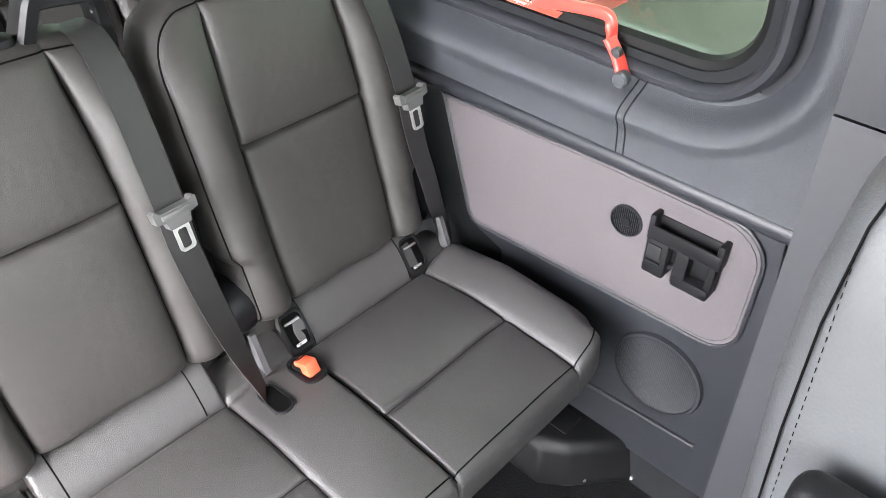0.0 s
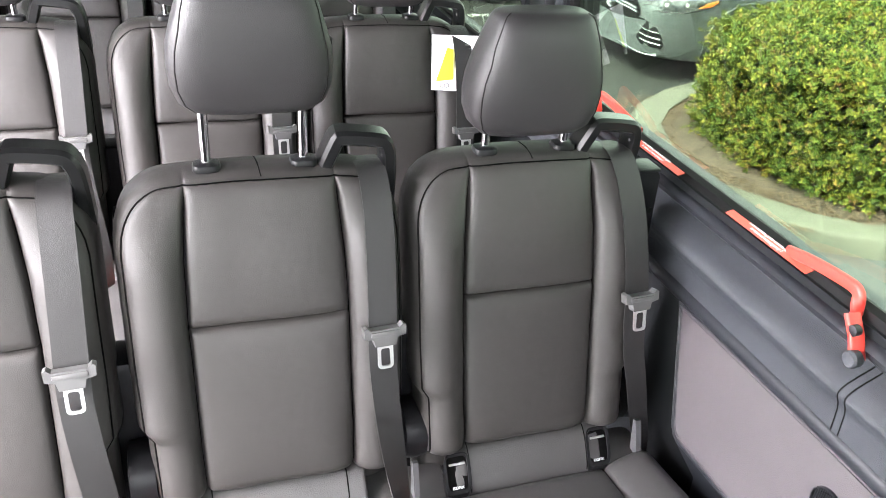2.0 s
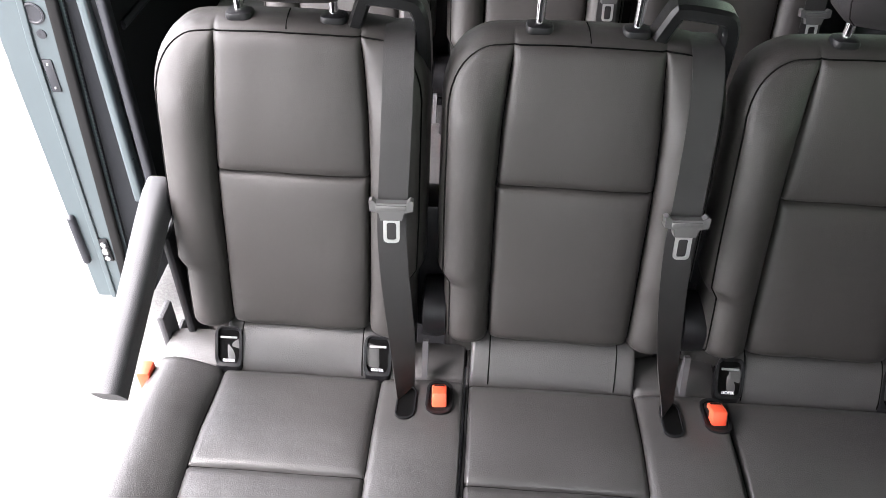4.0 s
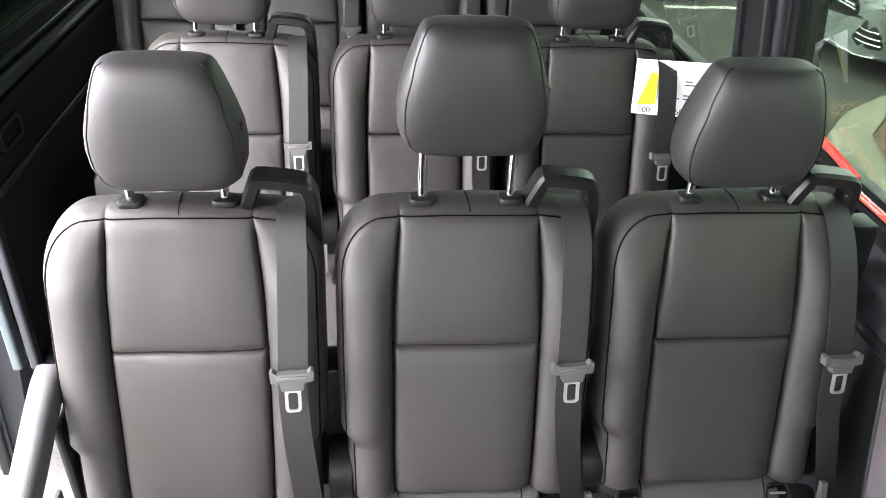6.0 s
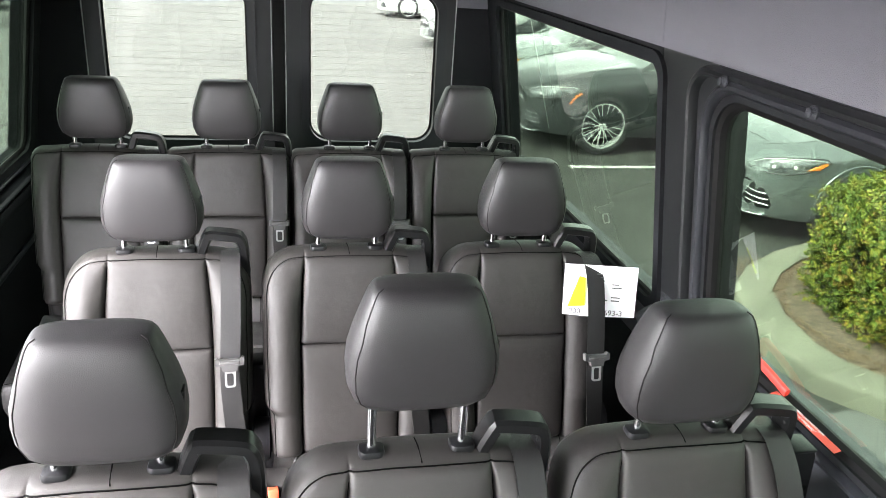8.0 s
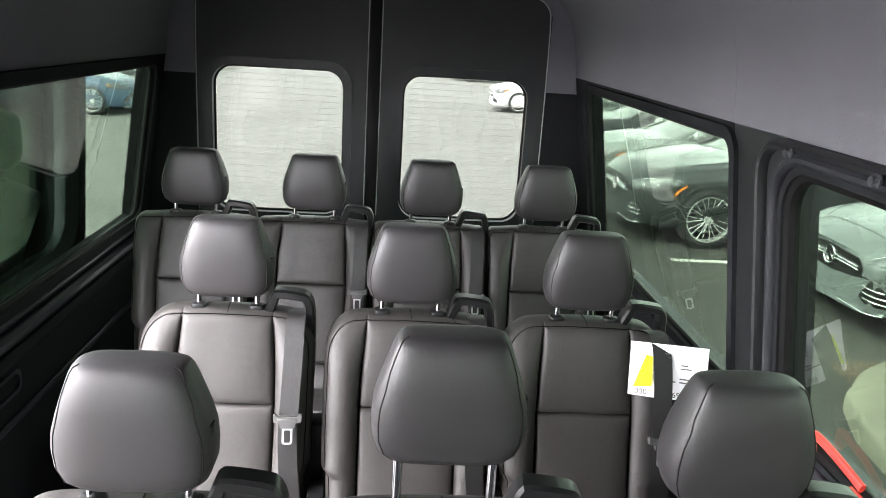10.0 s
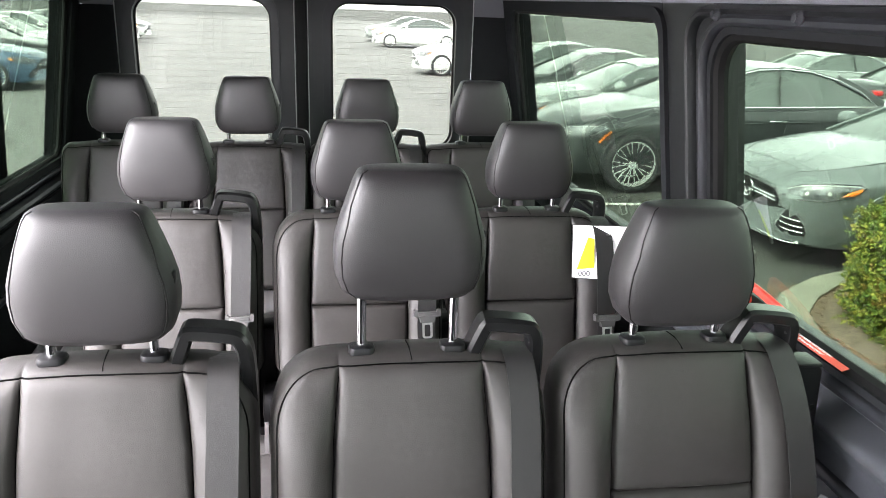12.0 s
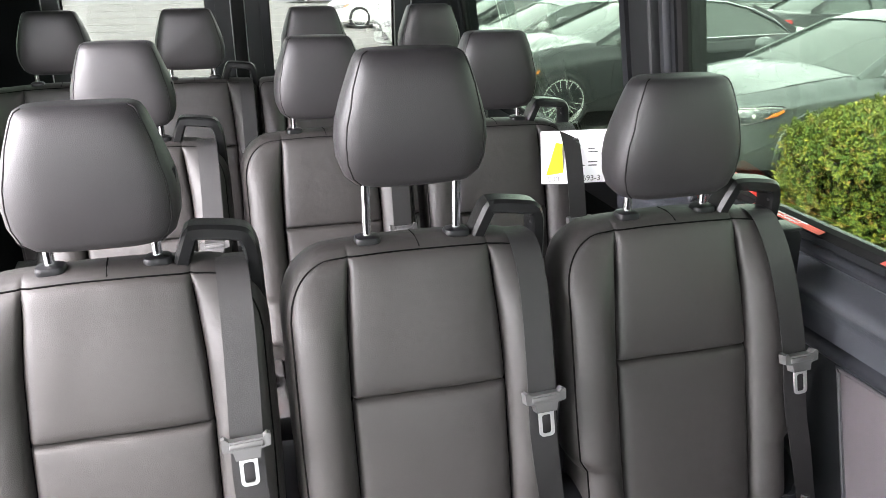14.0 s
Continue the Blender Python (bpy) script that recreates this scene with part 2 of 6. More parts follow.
def lerp(table, x):
    for (a, fa), (b, fb) in zip(table, table[1:]):
        if x <= b:
            t = max(0.0, (x - a) / (b - a))
            return fa + (fb - fa) * t
    return table[-1][1]


def bell(x, w):
    return math.exp(-(x / w) ** 2)


# ---------------------------------------------------------------- the van's shell
CX = -0.2                      # middle plane of the van
Y_FRONT, Y_REAR = -2.6, 2.45


def half(z):
    """Half width of the inner side wall at height z."""
    return lerp([(0, 0.985), (0.9, 1.0), (1.575, 0.897), (1.70, 0.885), (1.80, 0.86), (1.88, 0.81), (1.93, 0.70), (2.0, 0.4)], z)


def on_wall(side, out=0.0):
    return lambda y, z: Vector((CX + side * (half(z) + out), y, z))


def wall_piece(name, side, y0, y1, zs, material, thick=0.075, inset=0.0, parent=None, label=""):
    """A length of side wall between two stations, following the wall's lean."""
    loop = [(y0, z) for z in zs] + [(y1, z) for z in reversed(zs)]
    return part(name, slab(loop, on_wall(side, inset), on_wall(side, inset + thick)), material, parent, label, smooth=20)


# the floor stops short at the sliding door's step well
floor_loop = [(CX - 1.0, Y_FRONT), (CX + 1.02, Y_FRONT), (CX + 1.02, Y_REAR + 0.08), (CX - 1.0, Y_REAR + 0.08), (CX - 1.0, 0.80), (-0.80, 0.74), (-0.80, -0.98), (CX - 1.0, -1.04)]
floor_bm = slab(floor_loop, lambda x, y: Vector((x, y, 0.0)), lambda x, y: Vector((x, y, -0.08)))
tagged(part("floor", floor_bm, CARPET, smooth=0), "charcoal carpeted van floor", "floor", kind="structure")

# right side: a full wall with two window openings
WINS = {1: (-0.70, 0.482, 0.945, 1.522), 2: (0.735, 2.26, 0.885, 1.542)}
right = tagged(new("wall_right"), "charcoal plastic trimmed side wall of a van", "wall", kind="structure")
wall_piece("lower_panel", 1, Y_FRONT, Y_REAR, [0.0, 0.45, 0.75], DARK_TRIM, parent=right)
wall_piece("sill_band", 1, -1.02, WINS[2][0], [0.75, 0.90, WINS[1][2]], GREY_PLASTIC, parent=right)
wall_piece("sill_band", 1, WINS[2][0], Y_REAR, [0.75, WINS[2][2]], SMOOTH_TRIM, parent=right)
wall_piece("pillar_panel", 1, -1.02, WINS[1][0], [WINS[1][2], 1.2, 1.575], SMOOTH_TRIM, parent=right)
wall_piece("pillar_panel", 1, WINS[1][1], WINS[2][0], [WINS[1][2], 1.2, 1.575], PILLAR, parent=right)
wall_piece("pillar_panel", 1, WINS[2][1], Y_REAR, [WINS[2][2], 1.2, 1.575], DARK_TRIM, parent=right)
wall_piece("header", 1, WINS[1][0], WINS[1][1], [WINS[1][3], 1.575], DARK_TRIM, parent=right)
wall_piece("header", 1, WINS[2][0], WINS[2][1], [WINS[2][3], 1.575], DARK_TRIM, parent=right)
wall_piece("cab_pillar", 1, -1.30, -1.02, [0.75, 1.2, 1.575], SMOOTH_TRIM, parent=right)

# left side: sliding door opening, then a window
OPEN_Y = (-1.02, 0.84)
WIN_L = (0.95, 2.30, 0.885, 1.542)
left = tagged(new("wall_left"), "dark trimmed side wall with an open sliding door", "wall", kind="structure")
wall_piece("lower_panel", -1, OPEN_Y[1], Y_REAR, [0.0, 0.45, 0.75], DARK_TRIM, parent=left)
wall_piece("sill_band", -1, OPEN_Y[1], Y_REAR, [0.75, WIN_L[2]], DARK_TRIM, parent=left)
wall_piece("pillar_panel", -1, OPEN_Y[1], WIN_L[0], [WIN_L[2], 1.2, 1.575], DARK_TRIM, parent=left)
wall_piece("pillar_panel", -1, WIN_L[1], Y_REAR, [WIN_L[2], 1.2, 1.575], DARK_TRIM, parent=left)
wall_piece("header", -1, WIN_L[0], WIN_L[1], [WIN_L[3], 1.575], DARK_TRIM, parent=left)
wall_piece("cab_pillar", -1, -1.30, OPEN_Y[0], [0.0, 0.75, 1.2, 1.575], SMOOTH_TRIM, parent=left)

# the cab in front, closed round the camera
cab = tagged(new("wall_front"), "plain dark cab walls with a windscreen opening", "wall", kind="structure")
part("dash_wall", B((CX - 1.0, Y_FRONT - 0.06, 0), (CX + 1.0, Y_FRONT, 1.0)), DARK_TRIM, cab, smooth=0)
for sx in (-1, 1):
    wall_piece("cab_side", sx, Y_FRONT, -1.30, [0.0, 0.45, 0.75, 0.90], DARK_TRIM, parent=cab)
    wall_piece("cab_side", sx, -1.36, -1.30, [0.90, 1.2, 1.575], DARK_TRIM, parent=cab)
    wall_piece("cab_side", sx, -2.0, -1.36, [1.50, 1.575], DARK_TRIM, parent=cab)
    part("cab_pane", slab([(-2.5, 0.90), (-1.36, 0.90), (-1.36, 1.50), (-2.05, 1.50)], on_wall(sx, 0.03), on_wall(sx, 0.035)), CLEAR_GLASS, cab, smooth=0)
    part("windscreen_post", sweep([(CX + sx * 0.98, Y_FRONT, 1.0), (CX + sx * 0.88, -2.0, 1.6)], rrect(0.09, 0.09, 0.02)), DARK_TRIM, cab)
part("roof_edge", B((CX - 0.9, -2.06, 1.58), (CX + 0.9, -1.9, 1.96), 0.03), DARK_TRIM, cab)
screen = part("window_1", slab([(0, 0), (1, 0), (1, 1), (0, 1)],
              lambda u, v: Vector((CX + (2 * u - 1) * (0.98 - 0.1 * v), Y_FRONT + 0.6 * v, 1.0 + 0.6 * v)),
              lambda u, v: Vector((CX + (2 * u - 1) * (0.98 - 0.1 * v), Y_FRONT + 0.6 * v - 0.005, 1.005 + 0.6 * v))), SCREEN_GLASS, smooth=0)
tagged(screen, "clear sloping van windscreen", "window", kind="structure")

# headliner: upper sides and roof in one sheet
prof = [(-0.897, 1.575), (-0.885, 1.70), (-0.86, 1.80), (-0.81, 1.88), (-0.70, 1.93), (-0.4, 1.955), (0, 1.96)]
prof = prof + [(-x, z) for x, z in reversed(prof[:-1])]
vs, fs = [], []
ys = [-2.0, OPEN_Y[0], 0.0, 0.74, OPEN_Y[1], 1.6, 2.2, Y_REAR]
for y in ys:
    vs += [(CX + x, y, z) for x, z in prof]
for y in ys:
    vs += [(CX + x * 1.06, y, z + 0.07 * (z - 1.5) / 0.46 + 0.01) for x, z in prof]
n, k = len(ys), len(prof)
for i in range(n - 1):
    first = 2 if ys[i] >= OPEN_Y[0] and ys[i + 1] <= OPEN_Y[1] else 0      # the tall door opening
    for o in (0, n * k):
        fs += [(o + i * k + j, o + i * k + j + 1, o + (i + 1) * k + j + 1, o + (i + 1) * k + j) for j in range(first, k - 1)]
    for j in (first, k - 1):
        fs.append((i * k + j, (i + 1) * k + j, n * k + (i + 1) * k + j, n * k + i * k + j))
tagged(part("ceiling", (vs, fs), HEADLINER, smooth=60), "grey cloth headliner of a high van roof", "ceiling", kind="structure")
# seam across the headliner
seam_pts = [(CX + x * 0.998, 0.74, z - 0.001) for x, z in prof[-3:]]
tagged(part("trim", sweep(seam_pts, circle(0.0004, 6), up=(0, 1, 0)), HEADLINER), "thin seam across the grey headliner", "trim", kind="structure")

# rear end: frame round two doors
rear = tagged(new("wall_rear"), "dark rear wall round the van's doors", "wall", kind="structure")
DOOR_L, DOOR_R, DOOR_T = -0.975, 0.57, 1.908
for s, xd in ((-1, DOOR_L), (1, DOOR_R)):
    fa, fb = (lambda x, z: Vector((x, Y_REAR - 0.02, z))), (lambda x, z: Vector((x, Y_REAR + 0.06, z)))
    part("corner_panel", slab([(CX + s * 1.0, 0), (xd, 0), (xd, 1.50), (CX + s * 0.908, 1.50), (CX + s * 1.0, 0.9)], fa, fb), DARK_TRIM, rear, smooth=0)
    part("upper_corner", slab([(CX + s * 0.908, 1.501), (xd, 1.501), (xd, 1.825), (xd - s * 0.02, 1.868), (xd - s * 0.055, 1.897), (xd - s * 0.10, DOOR_T + 0.001), (CX + s * 0.69, 1.934), (CX + s * 0.81, 1.884), (CX + s * 0.86, 1.80), (CX + s * 0.885, 1.70), (CX + s * 0.897, 1.575)], fa, fb), HEADLINER, rear, smooth=0)
part("top_panel", B((CX - 0.70, Y_REAR - 0.015, DOOR_T + 0.002), (CX + 0.70, Y_REAR + 0.058, 2.0)), HEADLINER, rear, smooth=0)


DOOR_TRIM = mat("rear_door_trim", (0.030, 0.031, 0.033), 0.55, var=0.08, scale=5, bump=0.15, bump_scale=500, spec=0.3)


def spread(loop, parts=6):
    """Adds points along the edges of a closed loop."""
    out = []
    for (ax, ay), (bx, by) in zip(loop, loop[1:] + loop[:1]):
        n = parts if math.hypot(bx - ax, by - ay) > 0.06 else 1
        out += [(ax + (bx - ax) * i / n, ay + (by - ay) * i / n) for i in range(n)]
    return out


def to_rect(loop, x0, x1, y0, y1):
    """Pushes a loop out from its middle to a rectangle, with a point on each of its corners."""
    cx, cy = (min(p[0] for p in loop) + max(p[0] for p in loop)) / 2, (min(p[1] for p in loop) + max(p[1] for p in loop)) / 2
    out = []
    for px, py in loop:
        dx, dy = px - cx, py - cy
        q = min((x1 - cx if dx > 0 else cx - x0) / max(abs(dx), 1e-6), (y1 - cy if dy > 0 else cy - y0) / max(abs(dy), 1e-6))
        out.append((cx + dx * q, cy + dy * q))
    for c in ((x0, y0), (x0, y1), (x1, y0), (x1, y1)):
        i = min(range(len(out)), key=lambda j: math.hypot(out[j][0] - c[0], out[j][1] - c[1]))
        out[i] = c
    return out


def smooth_line2(points):
    """Rounds a polyline in the plane."""
    return [(p.x, p.y) for p in smooth_line([(a, b, 0.0) for a, b in points], 2)]


def rear_door(sx, x0, x1, wx0, wx1):
    """One leaf of the rear doors: panel with a rounded window opening, frame, pane and heater wires."""
    d = tagged(new("door_%d" % (1 if sx < 0 else 2)), "black rear van door with a rounded window", "door", kind="structure")
    cx, cz, w, h = (wx0 + wx1) / 2, (0.895 + 1.545) / 2, wx1 - wx0, 1.545 - 0.895
    k = 7
    inner = spread(shifted(rrect(w + 0.07, h + 0.07, 0.11, k), cx, cz))
    full = to_rect(inner, x0, x1, 0.02, DOOR_T)
    part("panel", ring(full, inner, lambda x, z: Vector((x, Y_REAR - 0.008, z)), lambda x, z: Vector((x, Y_REAR + 0.05, z))), DOOR_TRIM, d, smooth=30)
    outer = shifted(rrect(w + 0.072, h + 0.072, 0.111, k), cx, cz)
    mid = shifted(rrect(w, h, 0.085, k), cx, cz)
    fr = ring(outer, mid, lambda x, z: Vector((x, Y_REAR - 0.016, z)), lambda x, z: Vector((x, Y_REAR + 0.04, z)))
    wf = part("window_frame", fr, SMOOTH_TRIM, d)
    part("seal", sweep([(x, Y_REAR + 0.03, z) for x, z in shifted(rrect(w, h, 0.085, k), cx, cz)], circle(0.008, 8), closed=True, up=(0, 1, 0)), RUBBER, wf)
    part("pane", slab(shifted(rrect(w + 0.02, h + 0.02, 0.09, k), cx, cz), lambda x, z: Vector((x, Y_REAR + 0.045, z)), lambda x, z: Vector((x, Y_REAR + 0.050, z))), REAR_GLASS, d, smooth=0)
    wires = []
    nz = 22
    for i in range(nz):
        z = 0.93 + (1.51 - 0.93) * i / (nz - 1)
        wires.append(sweep([(wx0 + 0.015, Y_REAR + 0.042, z), (wx1 - 0.015, Y_REAR + 0.042, z)], circle(0.00030, 4)))
    part("heater_wires", merged(*wires), DRIVE, d, "thin heater wires on the glass")
    # edge seal of the leaf
    hinge, split = (x0, x1) if sx < 0 else (x1, x0)
    q = 1 if sx < 0 else -1
    line = [(hinge + q * 0.004, 0.9), (hinge + q * 0.004, 1.815), (hinge + q * 0.022, 1.865), (hinge + q * 0.055, 1.894), (hinge + q * 0.10, DOOR_T - 0.002), (split - q * 0.16, DOOR_T - 0.002), (split - q * 0.12, DOOR_T - 0.030), (split, DOOR_T - 0.030)]
    part("edge_seal", sweep([(x, Y_REAR - 0.014, z) for x, z in smooth_line2(line)], circle(0.0026, 8), up=(0, 1, 0)), FLANGE, d, "pale gap along the door's top edge")
    part("split_gap", sweep([(split - q * 0.014, Y_REAR - 0.0125, z) for z in (0.9, 1.4, DOOR_T - 0.05)], circle(0.0024, 6), up=(0, 1, 0)), FLANGE, d)
    return d


part("door_strip", B((-0.225, Y_REAR - 0.018, 0.02), (-0.175, Y_REAR + 0.05, DOOR_T), 0.008), RUBBER, rear)
part("backing_sheet", B((CX - 0.88, Y_REAR + 0.062, 1.60), (CX + 0.88, Y_REAR + 0.08, 2.02)), DARK_TRIM, rear, smooth=0)
rear_door(-1, DOOR_L, -0.215, -0.905, -0.33)
rear_door(1, -0.185, DOOR_R, -0.07, 0.49)
# latch plates bared at the top of the door split
for x0, x1, m, lab in ((-0.31, -0.225, TONGUE_GREY, "dark metal latch plate"), (-0.175, -0.06, CONCRETE, "pale painted latch plate")):
    latch = thing("door_latch", lab + " above the rear door split", "latch", "latches at the rear doors")
    part("plate", B((x0, Y_REAR - 0.022, 1.872), (x1, Y_REAR - 0.012, 1.905), 0.003), m, latch)
    for q in range(3):
        part("rivet", lathe([(0.006, 0), (0.006, -0.004), (0.002, -0.006)], 8, "y", (x0 + 0.02 + q * 0.026, Y_REAR - 0.022, 1.889)), DARK_TRIM, latch)


def side_window(idx, side, y0, y1, z0, z1, r, lip, frame_mat, seal=0.011):
    """A side window in the wall: moulded frame, rubber seal and tinted pane."""
    w = tagged(new("window_%d" % idx), "green tinted van side window in a black frame", "window", kind="structure")
    cy, cz, ww, hh = (y0 + y1) / 2, (z0 + z1) / 2, y1 - y0, z1 - z0
    k = 7
    outer = shifted(rrect(ww + 2 * lip, hh + 2 * lip, r + lip * 0.6, k), cy, cz)
    inner = shifted(rrect(ww - 0.012, hh - 0.012, r, k), cy, cz)
    # corner fillets hide the square opening
    part("window_frame", ring(outer, inner, on_wall(side, -0.012), on_wall(side, 0.018)), frame_mat, w)
    part("seal", sweep([on_wall(side, 0.012)(a, b) for a, b in inner], circle(seal, 8), closed=True, up=(1, 0, 0)), RUBBER, w)
    g = shifted(rrect(ww + 0.02, hh + 0.02, r, k), cy, cz)
    part("pane", slab(g, on_wall(side, 0.021), on_wall(side, 0.026)), TINT_GLASS, w, smooth=0)
    return w


fw = side_window(2, 1, *WINS[1], 0.10, 0.012, DARK_TRIM, 0.017)
rim_loop = shifted(rrect(WINS[1][1] - WINS[1][0] + 0.046, WINS[1][3] - WINS[1][2] + 0.046, 0.123, 9), (WINS[1][0] + WINS[1][1]) / 2, (WINS[1][2] + WINS[1][3]) / 2)
part("rim_moulding", sweep([on_wall(1, -0.012)(a, c) for a, c in rim_loop], circle(0.014, 10, 0.016), closed=True, up=(0.988, 0, 0.154)), SMOOTH_TRIM, fw)
rib_line = [on_wall(1, 0.002)(0.578, z) for z in (0.93, 1.1, 1.3, 1.42, 1.47)]
rib_line += [on_wall(1, 0.002)(0.498 + 0.08 * math.cos(radians(a)), 1.485 + 0.075 * math.sin(radians(a))) for a in range(0, 91, 15)]
rib_line += [on_wall(1, 0.002)(y, 1.56) for y in (0.40, 0.0, -0.75)]
tagged(part("trim", sweep(rib_line, circle(0.013, 12, 0.024), up=(0.988, 0, 0.154)), PILLAR), "rounded charcoal rib on the window pillar", "pillar trim", kind="structure")
side_window(3, 1, *WINS[2], 0.05, 0.022, DARK_TRIM)
side_window(4, -1, *WIN_L, 0.05, 0.03, DARK_TRIM)
for y in (0.416, 0.131):
    bolt = thing("trim_bolt", "grey round trim bolt above the window", "bolt", "bolts above the window")
    part("head", lathe([(0.013, 0), (0.013, -0.004), (0.009, -0.008), (0.008, -0.013), (0.003, -0.014)], 16, "x", on_wall(1, -0.026)(y, 1.552)), GREY_PLASTIC, bolt)


def text_mesh(words, size, material, name, parent, m, spacing=1.0):
    """Raised lettering in the built-in font, turned into a mesh."""
    cu = bpy.data.curves.new(name, "FONT")
    cu.body, cu.size, cu.extrude, cu.space_line = words, size, 0.0003, spacing
    cu.align_x, cu.align_y = "CENTER", "CENTER"
    tmp = bpy.data.objects.new(name, cu)
    me = bpy.data.meshes.new_from_object(tmp)
    bpy.data.objects.remove(tmp)
    me.materials.append(material)
    ob = new(name, me)
    ob.parent = parent
    ob.matrix_basis = m
    return ob


# ---------------------------------------------------------------- seats
Z_SEAM = 0.80
SEAM_AT = [(0.40, 0.120), (0.60, 0.125), (0.80, 0.1265), (0.90, 0.1235), (0.96, 0.118), (1.01, 0.113)]
FRONT = [(0.40, -0.205), (0.50, -0.183), (0.60, -0.155), (0.70, -0.126), (0.80, -0.100), (0.90, -0.070), (0.97, -0.047), (1.03, -0.030)]


TOP_Z = 1.009


def rounding(w):
    """Corner radii of a backrest: the rear bench is squarer and its backs touch."""
    return (0.068, 0.085) if w > 0.218 else (0.020, 0.028)


def back_width(z, w):
    """Half width of a backrest's front, inside its side gussets, at height z."""
    out = w - 0.012 - 0.012 * (1 - min(1, max(0, (z - 0.63) / 0.02))) - 0.006 * max(0, (0.75 - z) / 0.3)
    rx, rz = rounding(w)
    if z > TOP_Z - rz:
        q = min(1.0, (z - (TOP_Z - rz)) / rz)
        out -= rx * (1 - math.sqrt(max(0.0, 1 - q * q)))
    return out


def front_y(x, z, w):
    """Where the backrest's padded front lies at (x, z)."""
    hw, a = back_width(min(z, TOP_Z), w), abs(x)
    xs = lerp(SEAM_AT, z)
    y = lerp(FRONT, z)
    q = (a - xs) / max(0.012, hw - xs)
    up = min(1.0, max(0.0, (TOP_Z - z) / 0.10))
    if q > 0:                                   # bolster swells, then turns towards the corded edge
        y -= 0.027 * math.sin(min(1, q) ** 0.8 * math.pi * 0.84) * up * min(1.0, (hw - xs) / 0.080) ** 1.5
    else:                                       # insert: two soft pillows
        zz = (z - 0.43) / (Z_SEAM - 0.43) if z < Z_SEAM else (z - Z_SEAM) / (1.015 - Z_SEAM)
        y -= 0.013 * max(0, math.sin(max(0, min(1, zz)) * math.pi)) ** 0.35 * (1 - (a / xs) ** 6)
        y += 0.006 * bell(z - Z_SEAM, 0.0045) + 0.005 * bell(z - Z_SEAM, 0.0018)
    y += (0.0065 * bell(a - xs, 0.0045) + 0.005 * bell(a - xs, 0.0018)) * min(1.0, 0.25 + up * 2)
    d = min(hw - a, max(0.0, TOP_Z - z))
    y += 0.008 * (1 - math.sqrt(max(0.0, 1 - max(0.0, 1 - d / 0.016) ** 2)))
    y += 0.004 * noise.noise(Vector((x * 9, z * 7, w * 50)))  # slack in the cover
    t = min(1.0, max(0.0, (0.537 + 0.006 * (1 - (a / 0.2) ** 2) - z) / 0.034))
    y += 0.055 * (1 - math.sqrt(1 - t * t)) + 0.02 * max(0.0, (0.52 - z) / 0.1)     # the lower hem turns under
    low = max(0.0, (0.62 - z) / 0.2)
    return y + 0.003 * low * noise.noise(Vector((x * 30, z * 22, 7)))


def back_grid(w, off):
    """Rows of points over a backrest's front, and its edge from the lower left over the top to the lower right."""
    zs = [0.40 + i * 0.02 for i in range(27)] + [Z_SEAM + d for d in (-0.009, -0.005, -0.0025, 0, 0.0025, 0.005, 0.009)] + [0.504, 0.507, 0.511, 0.516, 0.526, 0.533, 0.63, 0.634, 0.638, 0.642, 0.646, 0.65, 0.93, 0.95, 0.965, 0.975, 0.984, 0.991, 0.997, 1.002, 1.0055, 1.008, TOP_Z]
    zs = sorted({round(z, 4) for z in zs})
    rim = [0.2, 0.4, 0.58, 0.72, 0.83, 0.91, 0.965, 1.0]
    rows = []
    for z in zs:
        hw = back_width(z, w)
        xs = lerp(SEAM_AT, z)
        near = (-0.015, -0.010, -0.0065, -0.004, -0.002, 0, 0.002, 0.004, 0.0065, 0.010)
        core = [-xs - d for d in reversed(near)] + [(xs - 0.018) * i / 6 for i in range(-6, 7)] + [xs + d for d in near]
        e = xs + 0.0105
        row = [-(e + (hw - e) * q) for q in reversed(rim)] + core + [e + (hw - e) * q for q in rim]
        bow = 0.009 * max(0.0, (z - 0.86) / (TOP_Z - 0.86)) ** 2
        rows.append([Vector((x + off, front_y(x, z, w), z + bow * max(0.0, 1 - (x / 0.17) ** 2))) for x in row])
    edge = [r[0] for r in rows] + rows[-1][1:-1] + [r[-1] for r in reversed(rows)]
    return rows, edge


